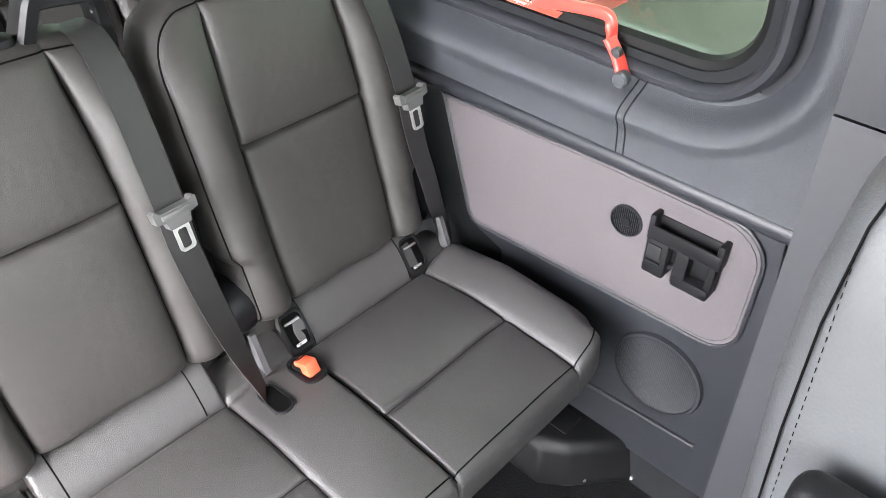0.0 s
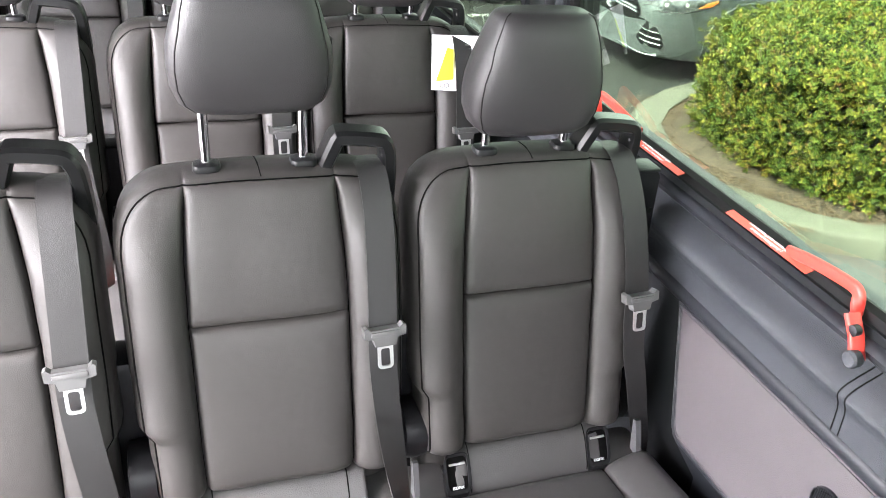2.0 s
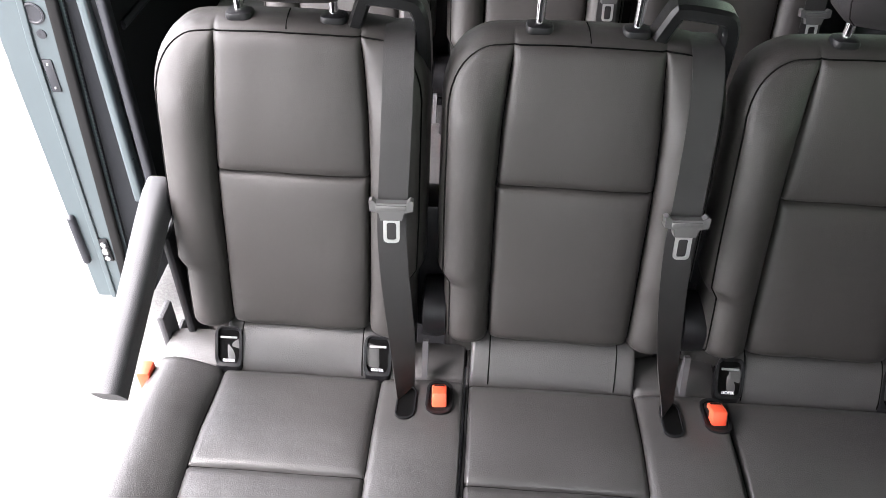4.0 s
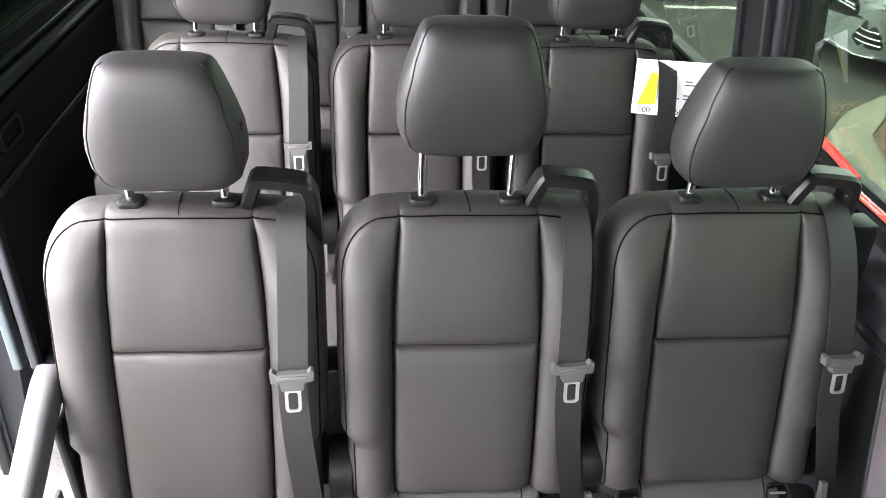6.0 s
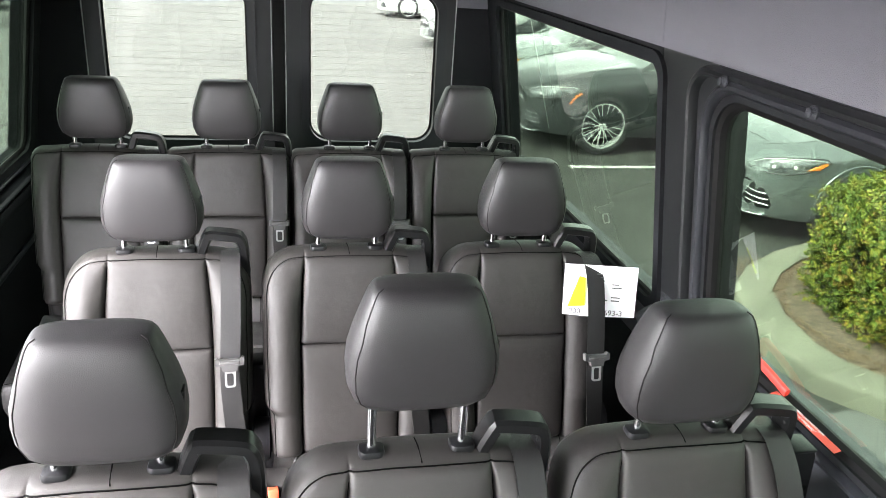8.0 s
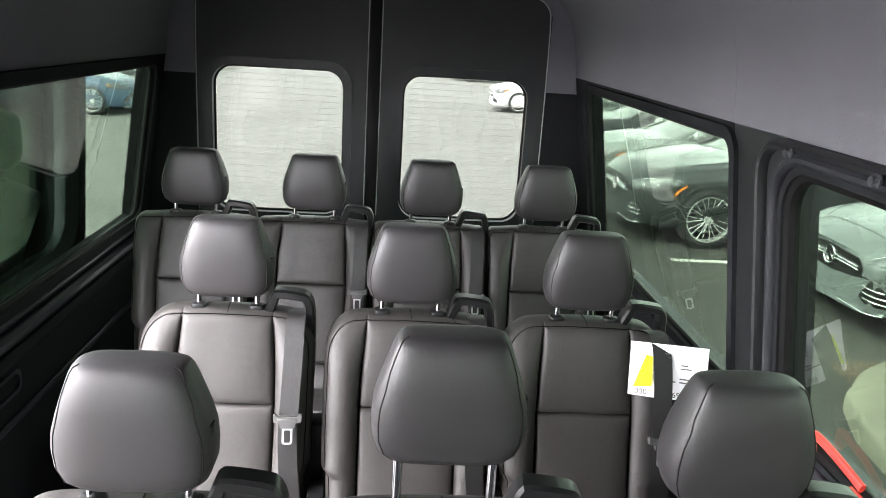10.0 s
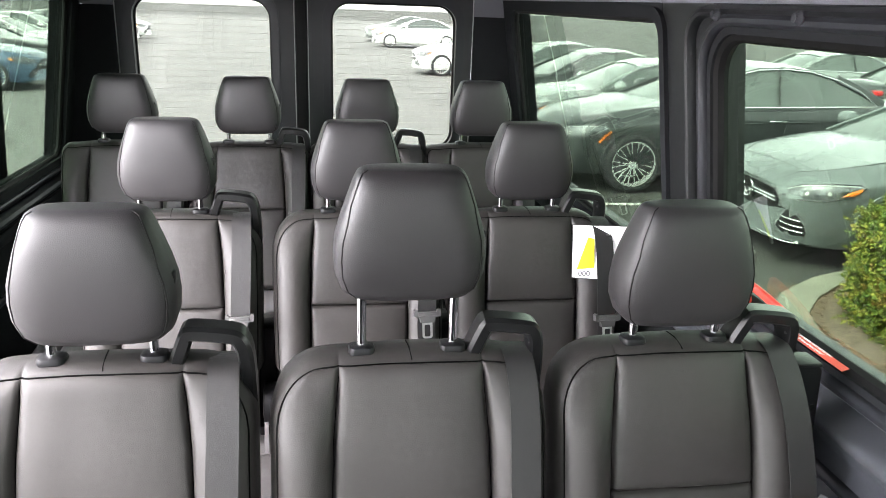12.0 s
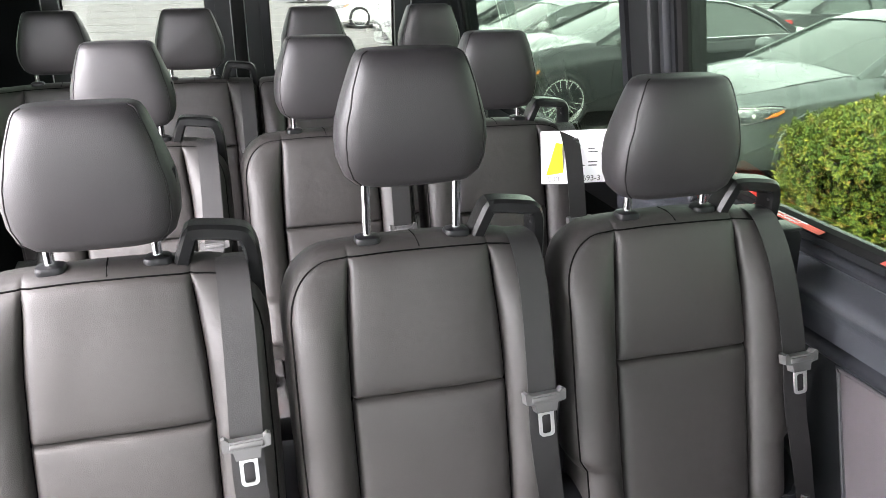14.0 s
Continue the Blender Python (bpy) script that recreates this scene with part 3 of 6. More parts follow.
def backrest_mesh(w, off):
    """A padded backrest: bolsters, sewn insert with creases, bulging gusset and rear shell."""
    rows, edge = back_grid(w, off)
    k = len(rows[0])
    vs = [p for r in rows for p in r]
    fs = [(i * k + j, i * k + j + 1, (i + 1) * k + j + 1, (i + 1) * k + j) for i in range(len(rows) - 1) for j in range(k - 1)]
    n = len(rows)
    ids = [i * k for i in range(n)] + [(n - 1) * k + j for j in range(1, k - 1)] + [i * k + k - 1 for i in range(n - 1, -1, -1)]
    m = len(edge)
    out = []
    for i in range(m):
        t = edge[min(m - 1, i + 1)] - edge[max(0, i - 1)]
        v = Vector((-t.z, 0, t.x))
        out.append(v.normalized() if v.length else Vector((-1, 0, 0)))
    prev = ids
    for f, o in ((0.05, 0.0035), (0.14, 0.008), (0.30, 0.0115), (0.55, 0.0125), (0.82, 0.0105), (0.95, 0.005), (1.0, -0.004)):
        cur = []
        for p, v in zip(edge, out):
            yb = lerp([(0.40, -0.10), (0.8, -0.005), (0.98, 0.048), (1.03, 0.044)], p.z)
            cur.append(len(vs))
            vs.append(Vector((p.x, p.y + (yb - p.y) * f, p.z)) + v * o)
        fs += [(prev[i], prev[i + 1], cur[i + 1], cur[i]) for i in range(m - 1)]
        prev = cur
    fs.append(tuple(prev))
    return vs, fs


def piping_line(w, off):
    """The corded seam round the front of a backrest."""
    rows, edge = back_grid(w, off)
    return [p + Vector((0, -0.0014, 0)) for p in edge if p.z > 0.50]


HEAD = [(0, 0.072, 0.030), (0.005, 0.091, 0.040), (0.018, 0.1055, 0.049), (0.042, 0.1145, 0.055), (0.070, 0.1165, 0.058), (0.098, 0.1140, 0.058),
        (0.125, 0.1065, 0.057), (0.152, 0.0975, 0.054), (0.175, 0.0895, 0.049), (0.189, 0.084, 0.044), (0.197, 0.0795, 0.038), (0.2015, 0.071, 0.031), (0.203, 0.055, 0.022)]


HEAD_X, HEAD_Y = 0.5, 0.6


def headrest_mesh():
    """A padded head restraint with a flat cushion front and tapering top."""
    vs, k = [], 56
    for z, hw, hd in HEAD:
        for i in range(k):
            a = 2 * math.pi * i / k
            c, s = math.cos(a), math.sin(a)
            ex = HEAD_X
            x = hw * math.copysign(abs(c) ** ex, c)
            y = hd * math.copysign(abs(s) ** HEAD_Y, s)
            lean = 0.012 - 0.10 * (z - 0.1) * 0.3
            vs.append((x, y + lean + 0.0015 * noise.noise(Vector((x * 20, y * 20, z * 20))), z))
    n = len(HEAD)
    fs = [(j * k + i, j * k + (i + 1) % k, (j + 1) * k + (i + 1) % k, (j + 1) * k + i) for j in range(n - 1) for i in range(k)]
    fs += [tuple(range(k)), tuple((n - 1) * k + i for i in range(k))]
    return vs, fs


def headrest_seam(s):
    """The sewn seam between the front cushion and a side gusset."""
    pts = []
    for z, hw, hd in HEAD[1:-1]:
        lean = 0.012 - 0.03 * (z - 0.1)
        q = 0.90 if z < 0.15 else 0.93
        ph = math.acos(min(1, q) ** (1 / HEAD_X))
        pts.append((s * hw * q, -hd * math.sin(ph) ** HEAD_Y + lean - 0.0005, z))
    return sweep(pts, circle(0.0011, 6), up=(1, 0, 0))


def belt_strip(points, width, thick=0.0016):
    """Flat webbing along (x, y, z, turn) stations."""
    vs, fs = [], []
    for _ in range(2):
        run = [points[0]]
        for p, q in zip(points, points[1:]):
            run += [tuple(a * 0.75 + b * 0.25 for a, b in zip(p, q)), tuple(a * 0.25 + b * 0.75 for a, b in zip(p, q))]
        points = run + [points[-1]]
    for x, y, z, tw in points:
        c, s = math.cos(radians(tw)), math.sin(radians(tw))
        for q, o in ((-1, -1), (1, -1), (1, 1), (-1, 1)):
            vs.append((x + q * width / 2 * c - o * thick * s * 0.5, y + q * width / 2 * s + o * thick * c * 0.5, z))
    for i in range(len(points) - 1):
        for q in range(4):
            fs.append((i * 4 + q, i * 4 + (q + 1) % 4, i * 4 + 4 + (q + 1) % 4, i * 4 + 4 + q))
    fs += [(0, 1, 2, 3), tuple(len(points) * 4 - 4 + q for q in range(4))]
    return vs, fs


ROLL_Y = -0.216


def roll_rise(y):
    """Height of the padded roll where a cushion meets its backrest."""
    return 0.074 * math.sin(max(0.0, min(1.0, (y - ROLL_Y) / 0.065)) * math.pi * 0.5) ** 0.85


def roll_z(y):
    return 0.445 + 0.012 - 0.02 * max(0, min(1, (y + 0.35) / 0.15)) + roll_rise(y)


def cushion_mesh(xl, xr, ins_l, ins_r, side_l, side_r):
    """A seat cushion with a sewn insert; side_l and side_r swell where the bench ends."""
    y0, y1 = -0.60, -0.140
    xs = sorted({round(xl + (xr - xl) * i / 34, 4) for i in range(35)} | {round(c + d, 4) for c in (ins_l, ins_r) for d in (-0.006, -0.003, 0, 0.003, 0.006) if xl < c + d < xr}
                | {round(xl + d, 4) for d in (0.003, 0.008, 0.015)} | {round(xr - d, 4) for d in (0.003, 0.008, 0.015)})
    ysx = sorted({round(y0 + (y1 - y0) * i / 30, 4) for i in range(31)} | {round(-0.43 + d, 4) for d in (-0.006, -0.003, 0, 0.003, 0.006)}
                 | {round(ROLL_Y + d, 4) for d in (-0.006, -0.003, 0, 0.002, 0.005, 0.009, 0.014, 0.022, 0.03, 0.038, 0.05)} | {round(y0 + d, 4) for d in (0.003, 0.008, 0.015)})
    vs = []
    for y in ysx:
        for x in xs:
            z = 0.445 + 0.012 * math.sin(max(0, min(1, (y - y0) / 0.25)) * math.pi * 0.5) - 0.02 * max(0, min(1, (y + 0.35) / 0.15))
            inside = ins_l < x < ins_r
            if y > ROLL_Y:                               # roll at the back of the cushion
                z += roll_rise(y) * (1.0 if inside else 0.25)
            elif inside:
                yy = (y - y0) / (-0.43 - y0) if y < -0.43 else (y + 0.43) / (ROLL_Y + 0.43)
                xx = (x - ins_l) / (ins_r - ins_l)
                z += 0.008 * math.sqrt(max(0, math.sin(max(0, min(1, yy)) * math.pi))) * (1 - abs(2 * xx - 1) ** 4)
                z -= 0.007 * bell(y + 0.43, 0.004)
            else:
                d = (ins_l - x) if x <= ins_l else (x - ins_r)
                w = (ins_l - xl) if x <= ins_l else (xr - ins_r)
                big = side_l if x <= ins_l else side_r
                if w > 0.02:
                    z += (0.030 if big else 0.010) * math.sin(min(1, d / w) * math.pi * 0.75)
            z -= 0.007 * (bell(x - ins_l, 0.004) + bell(x - ins_r, 0.004))
            z -= 0.007 * bell(y - ROLL_Y, 0.004)
            for e, big in ((x - xl, side_l), (xr - x, side_r)):
                r = 0.05 if big else 0.006
                if e < r:
                    z -= (0.055 if big else 0.008) * (1 - math.sqrt(max(0, 1 - (1 - e / r) ** 2)))
            f = y - y0
            if f < 0.022:
                z -= 0.022 * (1 - math.sqrt(max(0, 1 - (1 - f / 0.022) ** 2)))
            z += 0.0025 * noise.noise(Vector((x * 9 + xl * 7, y * 9, 3)))
            px, py, r = x, y, 0.085
            if side_r and x > xr - r and y < y0 + r:          # the bench's outer corner is rounded in plan
                dx, dy = x - (xr - r), (y0 + r) - y
                q = max(dx, dy) / math.hypot(dx, dy)
                px, py = xr - r + dx * q, y0 + r - dy * q
            elif side_l and x < xl + r and y < y0 + r:
                dx, dy = (xl + r) - x, (y0 + r) - y
                q = max(dx, dy) / math.hypot(dx, dy)
                px, py = xl + r - dx * q, y0 + r - dy * q
            vs.append((px, py, z))
    nx, ny = len(xs), len(ysx)
    fs = [(j * nx + i, j * nx + i + 1, (j + 1) * nx + i + 1, (j + 1) * nx + i) for j in range(ny - 1) for i in range(nx - 1)]
    base = len(vs)
    edge = [i for i in range(nx)] + [j * nx + nx - 1 for j in range(1, ny)] + [(ny - 1) * nx + i for i in range(nx - 2, -1, -1)] + [j * nx for j in range(ny - 2, 0, -1)]
    for i in edge:
        x, y, z = vs[i]
        vs.append((x, y - (0.004 if y < -0.5 else 0), z * 0.55 + 0.335 * 0.45))
    for i in edge:
        x, y, z = vs[i]
        vs.append((x, y + (0.022 if y < -0.5 else 0), 0.335))
    m = len(edge)
    fs += [(edge[i], edge[(i + 1) % m], base + (i + 1) % m, base + i) for i in range(m)]
    fs += [(base + i, base + (i + 1) % m, base + m + (i + 1) % m, base + m + i) for i in range(m)]
    fs.append(tuple(range(base + m, base + 2 * m)))
    def along(keep):
        return [Vector(vs[j * nx + i]) + Vector((0, 0, -0.0004)) for j in range(ny) for i in range(nx) if keep(xs[i], ysx[j])]
    seams = [along(lambda x, y, c=c: abs(x - c) < 0.0008 and y > y0 + 0.004) for c in (ins_l, ins_r)]
    seams += [along(lambda x, y, c=c: abs(y - c) < 0.0008 and ins_l <= x <= ins_r) for c in (-0.43, ROLL_Y)]
    seams.append(along(lambda x, y: abs(y - y0 - 0.015) < 0.0008))
    for c, k in ((ins_l, 1), (ins_r, -1)):                   # cords at the roll's ends, beside the pockets
        near = min(xs, key=lambda x: abs(x - c - k * 0.036))
        seams.append(along(lambda x, y: x == near and y > ROLL_Y))
    if side_r:                                            # corded edge along the outer side
        seams.append(along(lambda x, y: abs(x - xr + 0.015) < 0.0008 and y < ROLL_Y))
    return (vs, fs), seams


def tongue(parent, x, y, z):
    """Belt latch: grey crossbar and a slotted steel plate."""
    wings = [(-0.035, 0.010), (-0.030, 0.0125), (-0.024, 0.007), (0.024, 0.007), (0.030, 0.0125), (0.035, 0.010), (0.034, -0.006), (0.020, -0.009), (0.017, -0.022), (-0.017, -0.022), (-0.020, -0.009), (-0.034, -0.006)]
    bar = part("belt_latch", slab(wings, lambda a, c: Vector((a, -0.0085, c)), lambda a, c: Vector((a, 0.008, c))), TONGUE_GREY, parent, smooth=40)
    bar.location = (x, y, z)
    bar.rotation_euler = (radians(-15), 0, radians(3))
    part("collar", B((-0.024, -0.0105, -0.005), (0.024, -0.006, 0.004), 0.002), TONGUE_GREY, bar)
    outer, inner = shifted(rrect(0.026, 0.046, 0.007, 3), 0, -0.040), shifted(rrect(0.0155, 0.031, 0.004, 3), 0, -0.043)
    part("steel_plate", ring(outer, inner, lambda a, b: Vector((a, -0.004, b)), lambda a, b: Vector((a, -0.001, b))), STEEL, bar, "steel latch plate")


def belt_guide(parent, x):
    """Black plastic handle on the backrest's shoulder through which the belt runs."""
    pts = smooth_line([(x - 0.068, 0.014, 0.985), (x - 0.056, 0.008, 1.025), (x - 0.040, 0.0, 1.068), (x - 0.036, -0.001, 1.0735), (x + 0.030, -0.004, 1.067), (x + 0.038, -0.003, 1.060), (x + 0.046, 0.002, 1.036), (x + 0.048, 0.012, 0.95)], 2)
    section = [(-0.0115, -0.020), (-0.0075, -0.0265), (0.007, -0.0265), (0.0120, -0.019), (0.0120, 0.013), (0.0075, 0.019), (-0.0075, 0.019), (-0.0115, 0.014)]
    guide = part("belt_guide", sweep(pts, section, up=(0, 1, 0)), GUIDE, parent, smooth=32)
    part("guide_pin", lathe([(0.003, -0.003), (0.003, 0.003)], 8, "x", (x + 0.034, -0.018, 1.040)), TONGUE_GREY, guide)


def seat(name, label, group, at, w=0.2205, off=0.004, raise_head=0.036, cushion=None, isofix=True, belt=True, belt_out=0.0, wall_belt=False):
    s = thing(name, label, "van seat", group, at=at)
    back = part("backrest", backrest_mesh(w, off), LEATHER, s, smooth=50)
    part("piping", sweep(piping_line(w, off), circle(0.0015, 6), up=(0, 1, 0)), PIPING, back)
    for sx in (-1, 1):
        part("panel_seam", sweep([(sx * lerp(SEAM_AT, z) + off, front_y(sx * lerp(SEAM_AT, z), z, w) - 0.0006, z) for z in [0.505 + 0.01263 * i for i in range(41)]], circle(0.0017, 6), up=(0, 1, 0)), PIPING, back)
    part("panel_seam", sweep([(x + off, front_y(x, Z_SEAM, w) - 0.0005, Z_SEAM) for x in [-0.126 + 0.021 * i for i in range(13)]], circle(0.0014, 6), up=(0, 1, 0)), PIPING, back)
    part("top_seam", sweep([(0.004, -0.030, 1.0215), (0.003, -0.02, 1.0262), (0.002, 0.0, 1.0308), (0, 0.025, 1.0295)], circle(0.0012, 6)), PIPING, back)
    # head restraint on two chrome posts
    hz = 1.026 + raise_head
    head = part("headrest", headrest_mesh(), LEATHER_SOFT, s, smooth=50)
    head.location = (0, -0.012, hz)
    for sx in (-1, 1):
        part("seam", headrest_seam(sx), SEAM, head)
        part("post", sweep([(sx * 0.073, 0.012, 0.03), (sx * 0.073, 0.012, -raise_head - 0.02)], circle(0.0072, 12), up=(0, 1, 0)), CHROME, head, "chrome headrest post")
        part("post_guide", lathe_box(sx * 0.073, 0.0, 1.019), BLACK_PLASTIC, s)
    part("release_button", B((0.1075, -0.01, 0.086), (0.1145, 0.012, 0.108), 0.002), BLACK_PLASTIC, head)
    belt_guide(s, 0.163)
    if belt:
        pts = [(0.176, 0.045, 1.012, 0), (0.176, 0.01, 1.022, 0), (0.176, -0.020, 1.024, 0), (0.177, -0.046, 1.010, 0), (0.178, -0.078, 0.968, 0), (0.177, -0.108, 0.90, 0),
               (0.174, -0.146, 0.80, 1), (0.172, -0.160, 0.745, 3), (0.176, -0.176, 0.68, 8), (0.184, -0.194, 0.60, 16), (0.193, -0.216, 0.53, 30), (0.199, -0.243, 0.482, 50), (0.203, -0.268, 0.436, 62)]
        if wall_belt:                                     # runs down between the seat and the wall
            pts = [(x + 0.020 * max(0, min(1, (1.0 - z) / 0.15)), y, z, tw) for x, y, z, tw in pts]
            pts[-4:] = [(0.215, -0.178, 0.62, 8), (0.240, -0.178, 0.53, 12), (0.268, -0.174, 0.45, 14), (0.276, -0.172, 0.40, 14)]
        pts = [(x, y - belt_out * max(0, min(1, (1.055 - z) / 0.03)) * min(1, max(0, (z - 0.45) / 0.2)), z, tw) for x, y, z, tw in pts]
        part("belt", belt_strip(pts, 0.047), WEBBING, s, "dark grey seat belt webbing")
        tongue(s, 0.193 if wall_belt else 0.173, -0.158 - belt_out * 0.95, 0.795)
    # recliner and fold lever beside the backrest
    part("recliner_cover", lathe([(0.03, -0.024), (0.055, -0.02), (0.058, 0.0), (0.055, 0.02), (0.03, 0.024)], 20, "x", (0.243, -0.115, 0.535)), BLACK_PLASTIC, s)
    part("hinge_cover", B((0.198, -0.085, 0.44), (0.258, -0.012, 0.74), 0.012), BLACK_PLASTIC, s)
    part("fold_lever", slab([(-0.226, 0.455), (-0.200, 0.458), (-0.188, 0.522), (-0.198, 0.526)], lambda y, z: Vector((0.226, y, z)), lambda y, z: Vector((0.236, y, z))), ARM, s)
    if cushion:
        pad, seams = cushion_mesh(*cushion)
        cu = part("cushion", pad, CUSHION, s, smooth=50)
        for line in seams:
            if len(line) > 2:
                part("seam", sweep(line, circle(0.0013, 6)), PIPING, cu)
        if isofix:
            for sx, ins in ((-1, cushion[2]), (1, cushion[3])):
                px, py = ins - sx * 0.008, -0.198
                outer, inner = shifted(rrect(0.050, 0.044, 0.012, 4), px, py), shifted(rrect(0.040, 0.037, 0.008, 4), px, py + 0.002)
                part("isofix_pocket", ring(outer, inner, lambda a, b: Vector((a, b, roll_z(b) + 0.0085)), lambda a, b: Vector((a, b, roll_z(b) - 0.020))), BLACK_PLASTIC, cu)
                part("pocket_floor", slab(inner, lambda a, b: Vector((a, b, roll_z(b) + 0.0015)), lambda a, b: Vector((a, b, roll_z(b) - 0.020))), PIPING, cu)
                part("anchor_bar", sweep([(px - 0.015, py + 0.010, roll_z(py + 0.010) + 0.005), (px + 0.015, py + 0.010, roll_z(py + 0.010) + 0.005)], circle(0.0022, 8)), STEEL, cu, "small steel anchor bar")
                text_mesh("ISOFIX", 0.0075, WHITE_INK, "label", cu, pose(px, py - 0.013, roll_z(py - 0.013) + 0.0035, 48))
        part("seat_base", B((cushion[0] + 0.03, -0.50, 0.27), (cushion[1] - 0.03, -0.14, 0.336), 0.01), BLACK_PLASTIC, s)
    return s


def lathe_box(x, y, z):
    """Small flared guide at the foot of a headrest post."""
    vs, fs = [], []
    for w, d, h in ((0.040, 0.034, 0.004), (0.042, 0.036, 0.011), (0.038, 0.032, 0.016), (0.022, 0.022, 0.019)):
        vs += [(x + a, y + b, z + h) for a, b in rrect(w, d, min(w, d) * 0.3, 3)]
    k = 16
    for j in range(3):
        fs += [(j * k + i, j * k + (i + 1) % k, (j + 1) * k + (i + 1) % k, (j + 1) * k + i) for i in range(k)]
    fs += [tuple(range(k)), tuple(3 * k + i for i in range(k))]
    return vs, fs


SEAT_LABEL = "black leatherette van seat"
G1, G2, G3 = "first row of seats", "second row of seats", "rear row of seats"
seat("passenger_seat", SEAT_LABEL + " and an armrest by the open door", G1, (-0.457, 0, 0), cushion=(-0.275, 0.303, -0.137, 0.152, True, False))
seat("passenger_seat", SEAT_LABEL + " and a raised headrest", G1, (0.0015, 0, 0), raise_head=0.094, cushion=(-0.153, 0.300, -0.147, 0.150, False, False), isofix=False)
seat("passenger_seat", SEAT_LABEL + " beside the window wall", G1, (0.454, 0, 0), cushion=(-0.150, 0.278, -0.146, 0.160, False, True), wall_belt=True)
for x, cu, fix in ((-0.505, (-0.275, 0.31, -0.137, 0.152, True, False), True), (-0.038, (-0.153, 0.304, -0.147, 0.150, False, False), False), (0.423, (-0.152, 0.278, -0.147, 0.160, False, True), True)):
    seat("passenger_seat", SEAT_LABEL + " in the middle of the van", G2, (x, 0.848, 0), cushion=cu, isofix=fix, belt_out=0.065 if x > 0.3 else 0.0)
for x in (-0.812, -0.382, 0.047, 0.476):
    seat("passenger_seat", SEAT_LABEL + " before the rear doors", G3, (x, 1.755, 0.018), w=0.2165, off=0.0, raise_head=0.036,
         cushion=(-0.213, 0.213, -0.14, 0.14, False, False), isofix=False)


# steel legs under the benches, bolted to the floor
def bench_leg(x, y, group):
    leg = thing("bench_leg", "black steel leg under a seat bench", "seat leg", group, at=(x, y, 0))
    part("upright", sweep([(0, 0, 0.0), (0, 0.03, 0.30)], rrect(0.05, 0.09, 0.01)), BLACK_PLASTIC, leg)
    part("foot", B((-0.04, -0.09, 0.0), (0.04, 0.12, 0.025), 0.006), BLACK_PLASTIC, leg)


for y, xs, g in ((-0.36, (-0.55, 0.10), G1), (0.49, (-0.6, 0.6), G2), (1.40, (-0.85, -0.2, 0.5), G3)):
    for x in xs:
        bench_leg(x, y, "legs of the " + g)


def buckle(x, y, z, group, tilt=-18):
    """Orange-topped belt buckle in an oval cup of the cushion."""
    b = thing("belt_buckle", "orange-red seat belt buckle in a black cup", "belt buckle", group, at=(x, y, z))
    lie = lambda a, c, h: Vector((a, c - 0.013, 0.0045 + h - 0.15 * c))
    part("cup", ring(rrect(0.046, 0.080, 0.02, 5), rrect(0.037, 0.070, 0.017, 5), lambda a, c: lie(a, c, 0.005), lambda a, c: lie(a, c, -0.012)), BLACK_PLASTIC, b)
    part("cup_floor", slab(rrect(0.038, 0.071, 0.017, 5), lambda a, c: lie(a, c, 0.0022), lambda a, c: lie(a, c, -0.006)), RUBBER, b)
    m = pose(0, -0.012, -0.009, tilt - 6, 0, 4)
    part("housing", B((-0.0135, -0.014, -0.005), (0.0135, 0.016, 0.028), 0.003, m=m), BLACK_PLASTIC, b)
    part("button", B((-0.013, -0.030, 0.002), (0.013, 0.006, 0.034), 0.004, m=m), ORANGE, b, "orange-red release button")
    part("slot", B((-0.009, -0.0035, 0.0335), (0.009, 0.0, 0.0350), 0.0004, m=m), RUBBER, b)


for x in (-0.196, 0.283):
    buckle(x, -0.252, 0.450, "buckles of the first row")
for x in (-0.235, 0.226):
    buckle(x, 0.610, 0.452, "buckles of the second row")
for bx, by, g in ((-0.722, -0.255, "buckles of the first row"), (-0.80, 0.595, "buckles of the second row")):
    ob = thing("belt_buckle", "orange-red seat belt buckle beside the cushion", "belt buckle", g, at=(bx, by, 0.43))
    part("stalk", sweep([(0, 0.02, -0.10), (0, 0, 0)], rrect(0.02, 0.012, 0.004)), BLACK_PLASTIC, ob)
    part("button", B((-0.012, -0.016, 0.0), (0.012, 0.016, 0.045), 0.004), ORANGE, ob, "orange-red release button")

# slots in the cushion where the belts run down
for sx in (-0.457, 0.0015):
    sl = thing("belt_slot", "black oval belt slot in the seat cushion", "belt slot", "belt slots of the first row", at=(sx + 0.204, -0.280, 0.4562))
    lie = lambda a, c, h: Vector((a, c, h + 0.09 * a - 0.14 * c))
    part("rim", ring(rrect(0.034, 0.078, 0.016, 5), rrect(0.029, 0.071, 0.013, 5), lambda a, c: lie(a, c, 0.0036), lambda a, c: lie(a, c, -0.01)), BLACK_PLASTIC, sl)
    # no hole in the cushion: a near-black plate stands for its dark inside
    part("well", slab(rrect(0.030, 0.072, 0.013, 5), lambda a, c: lie(a, c, 0.0016), lambda a, c: lie(a, c, -0.006)), PIPING, sl)

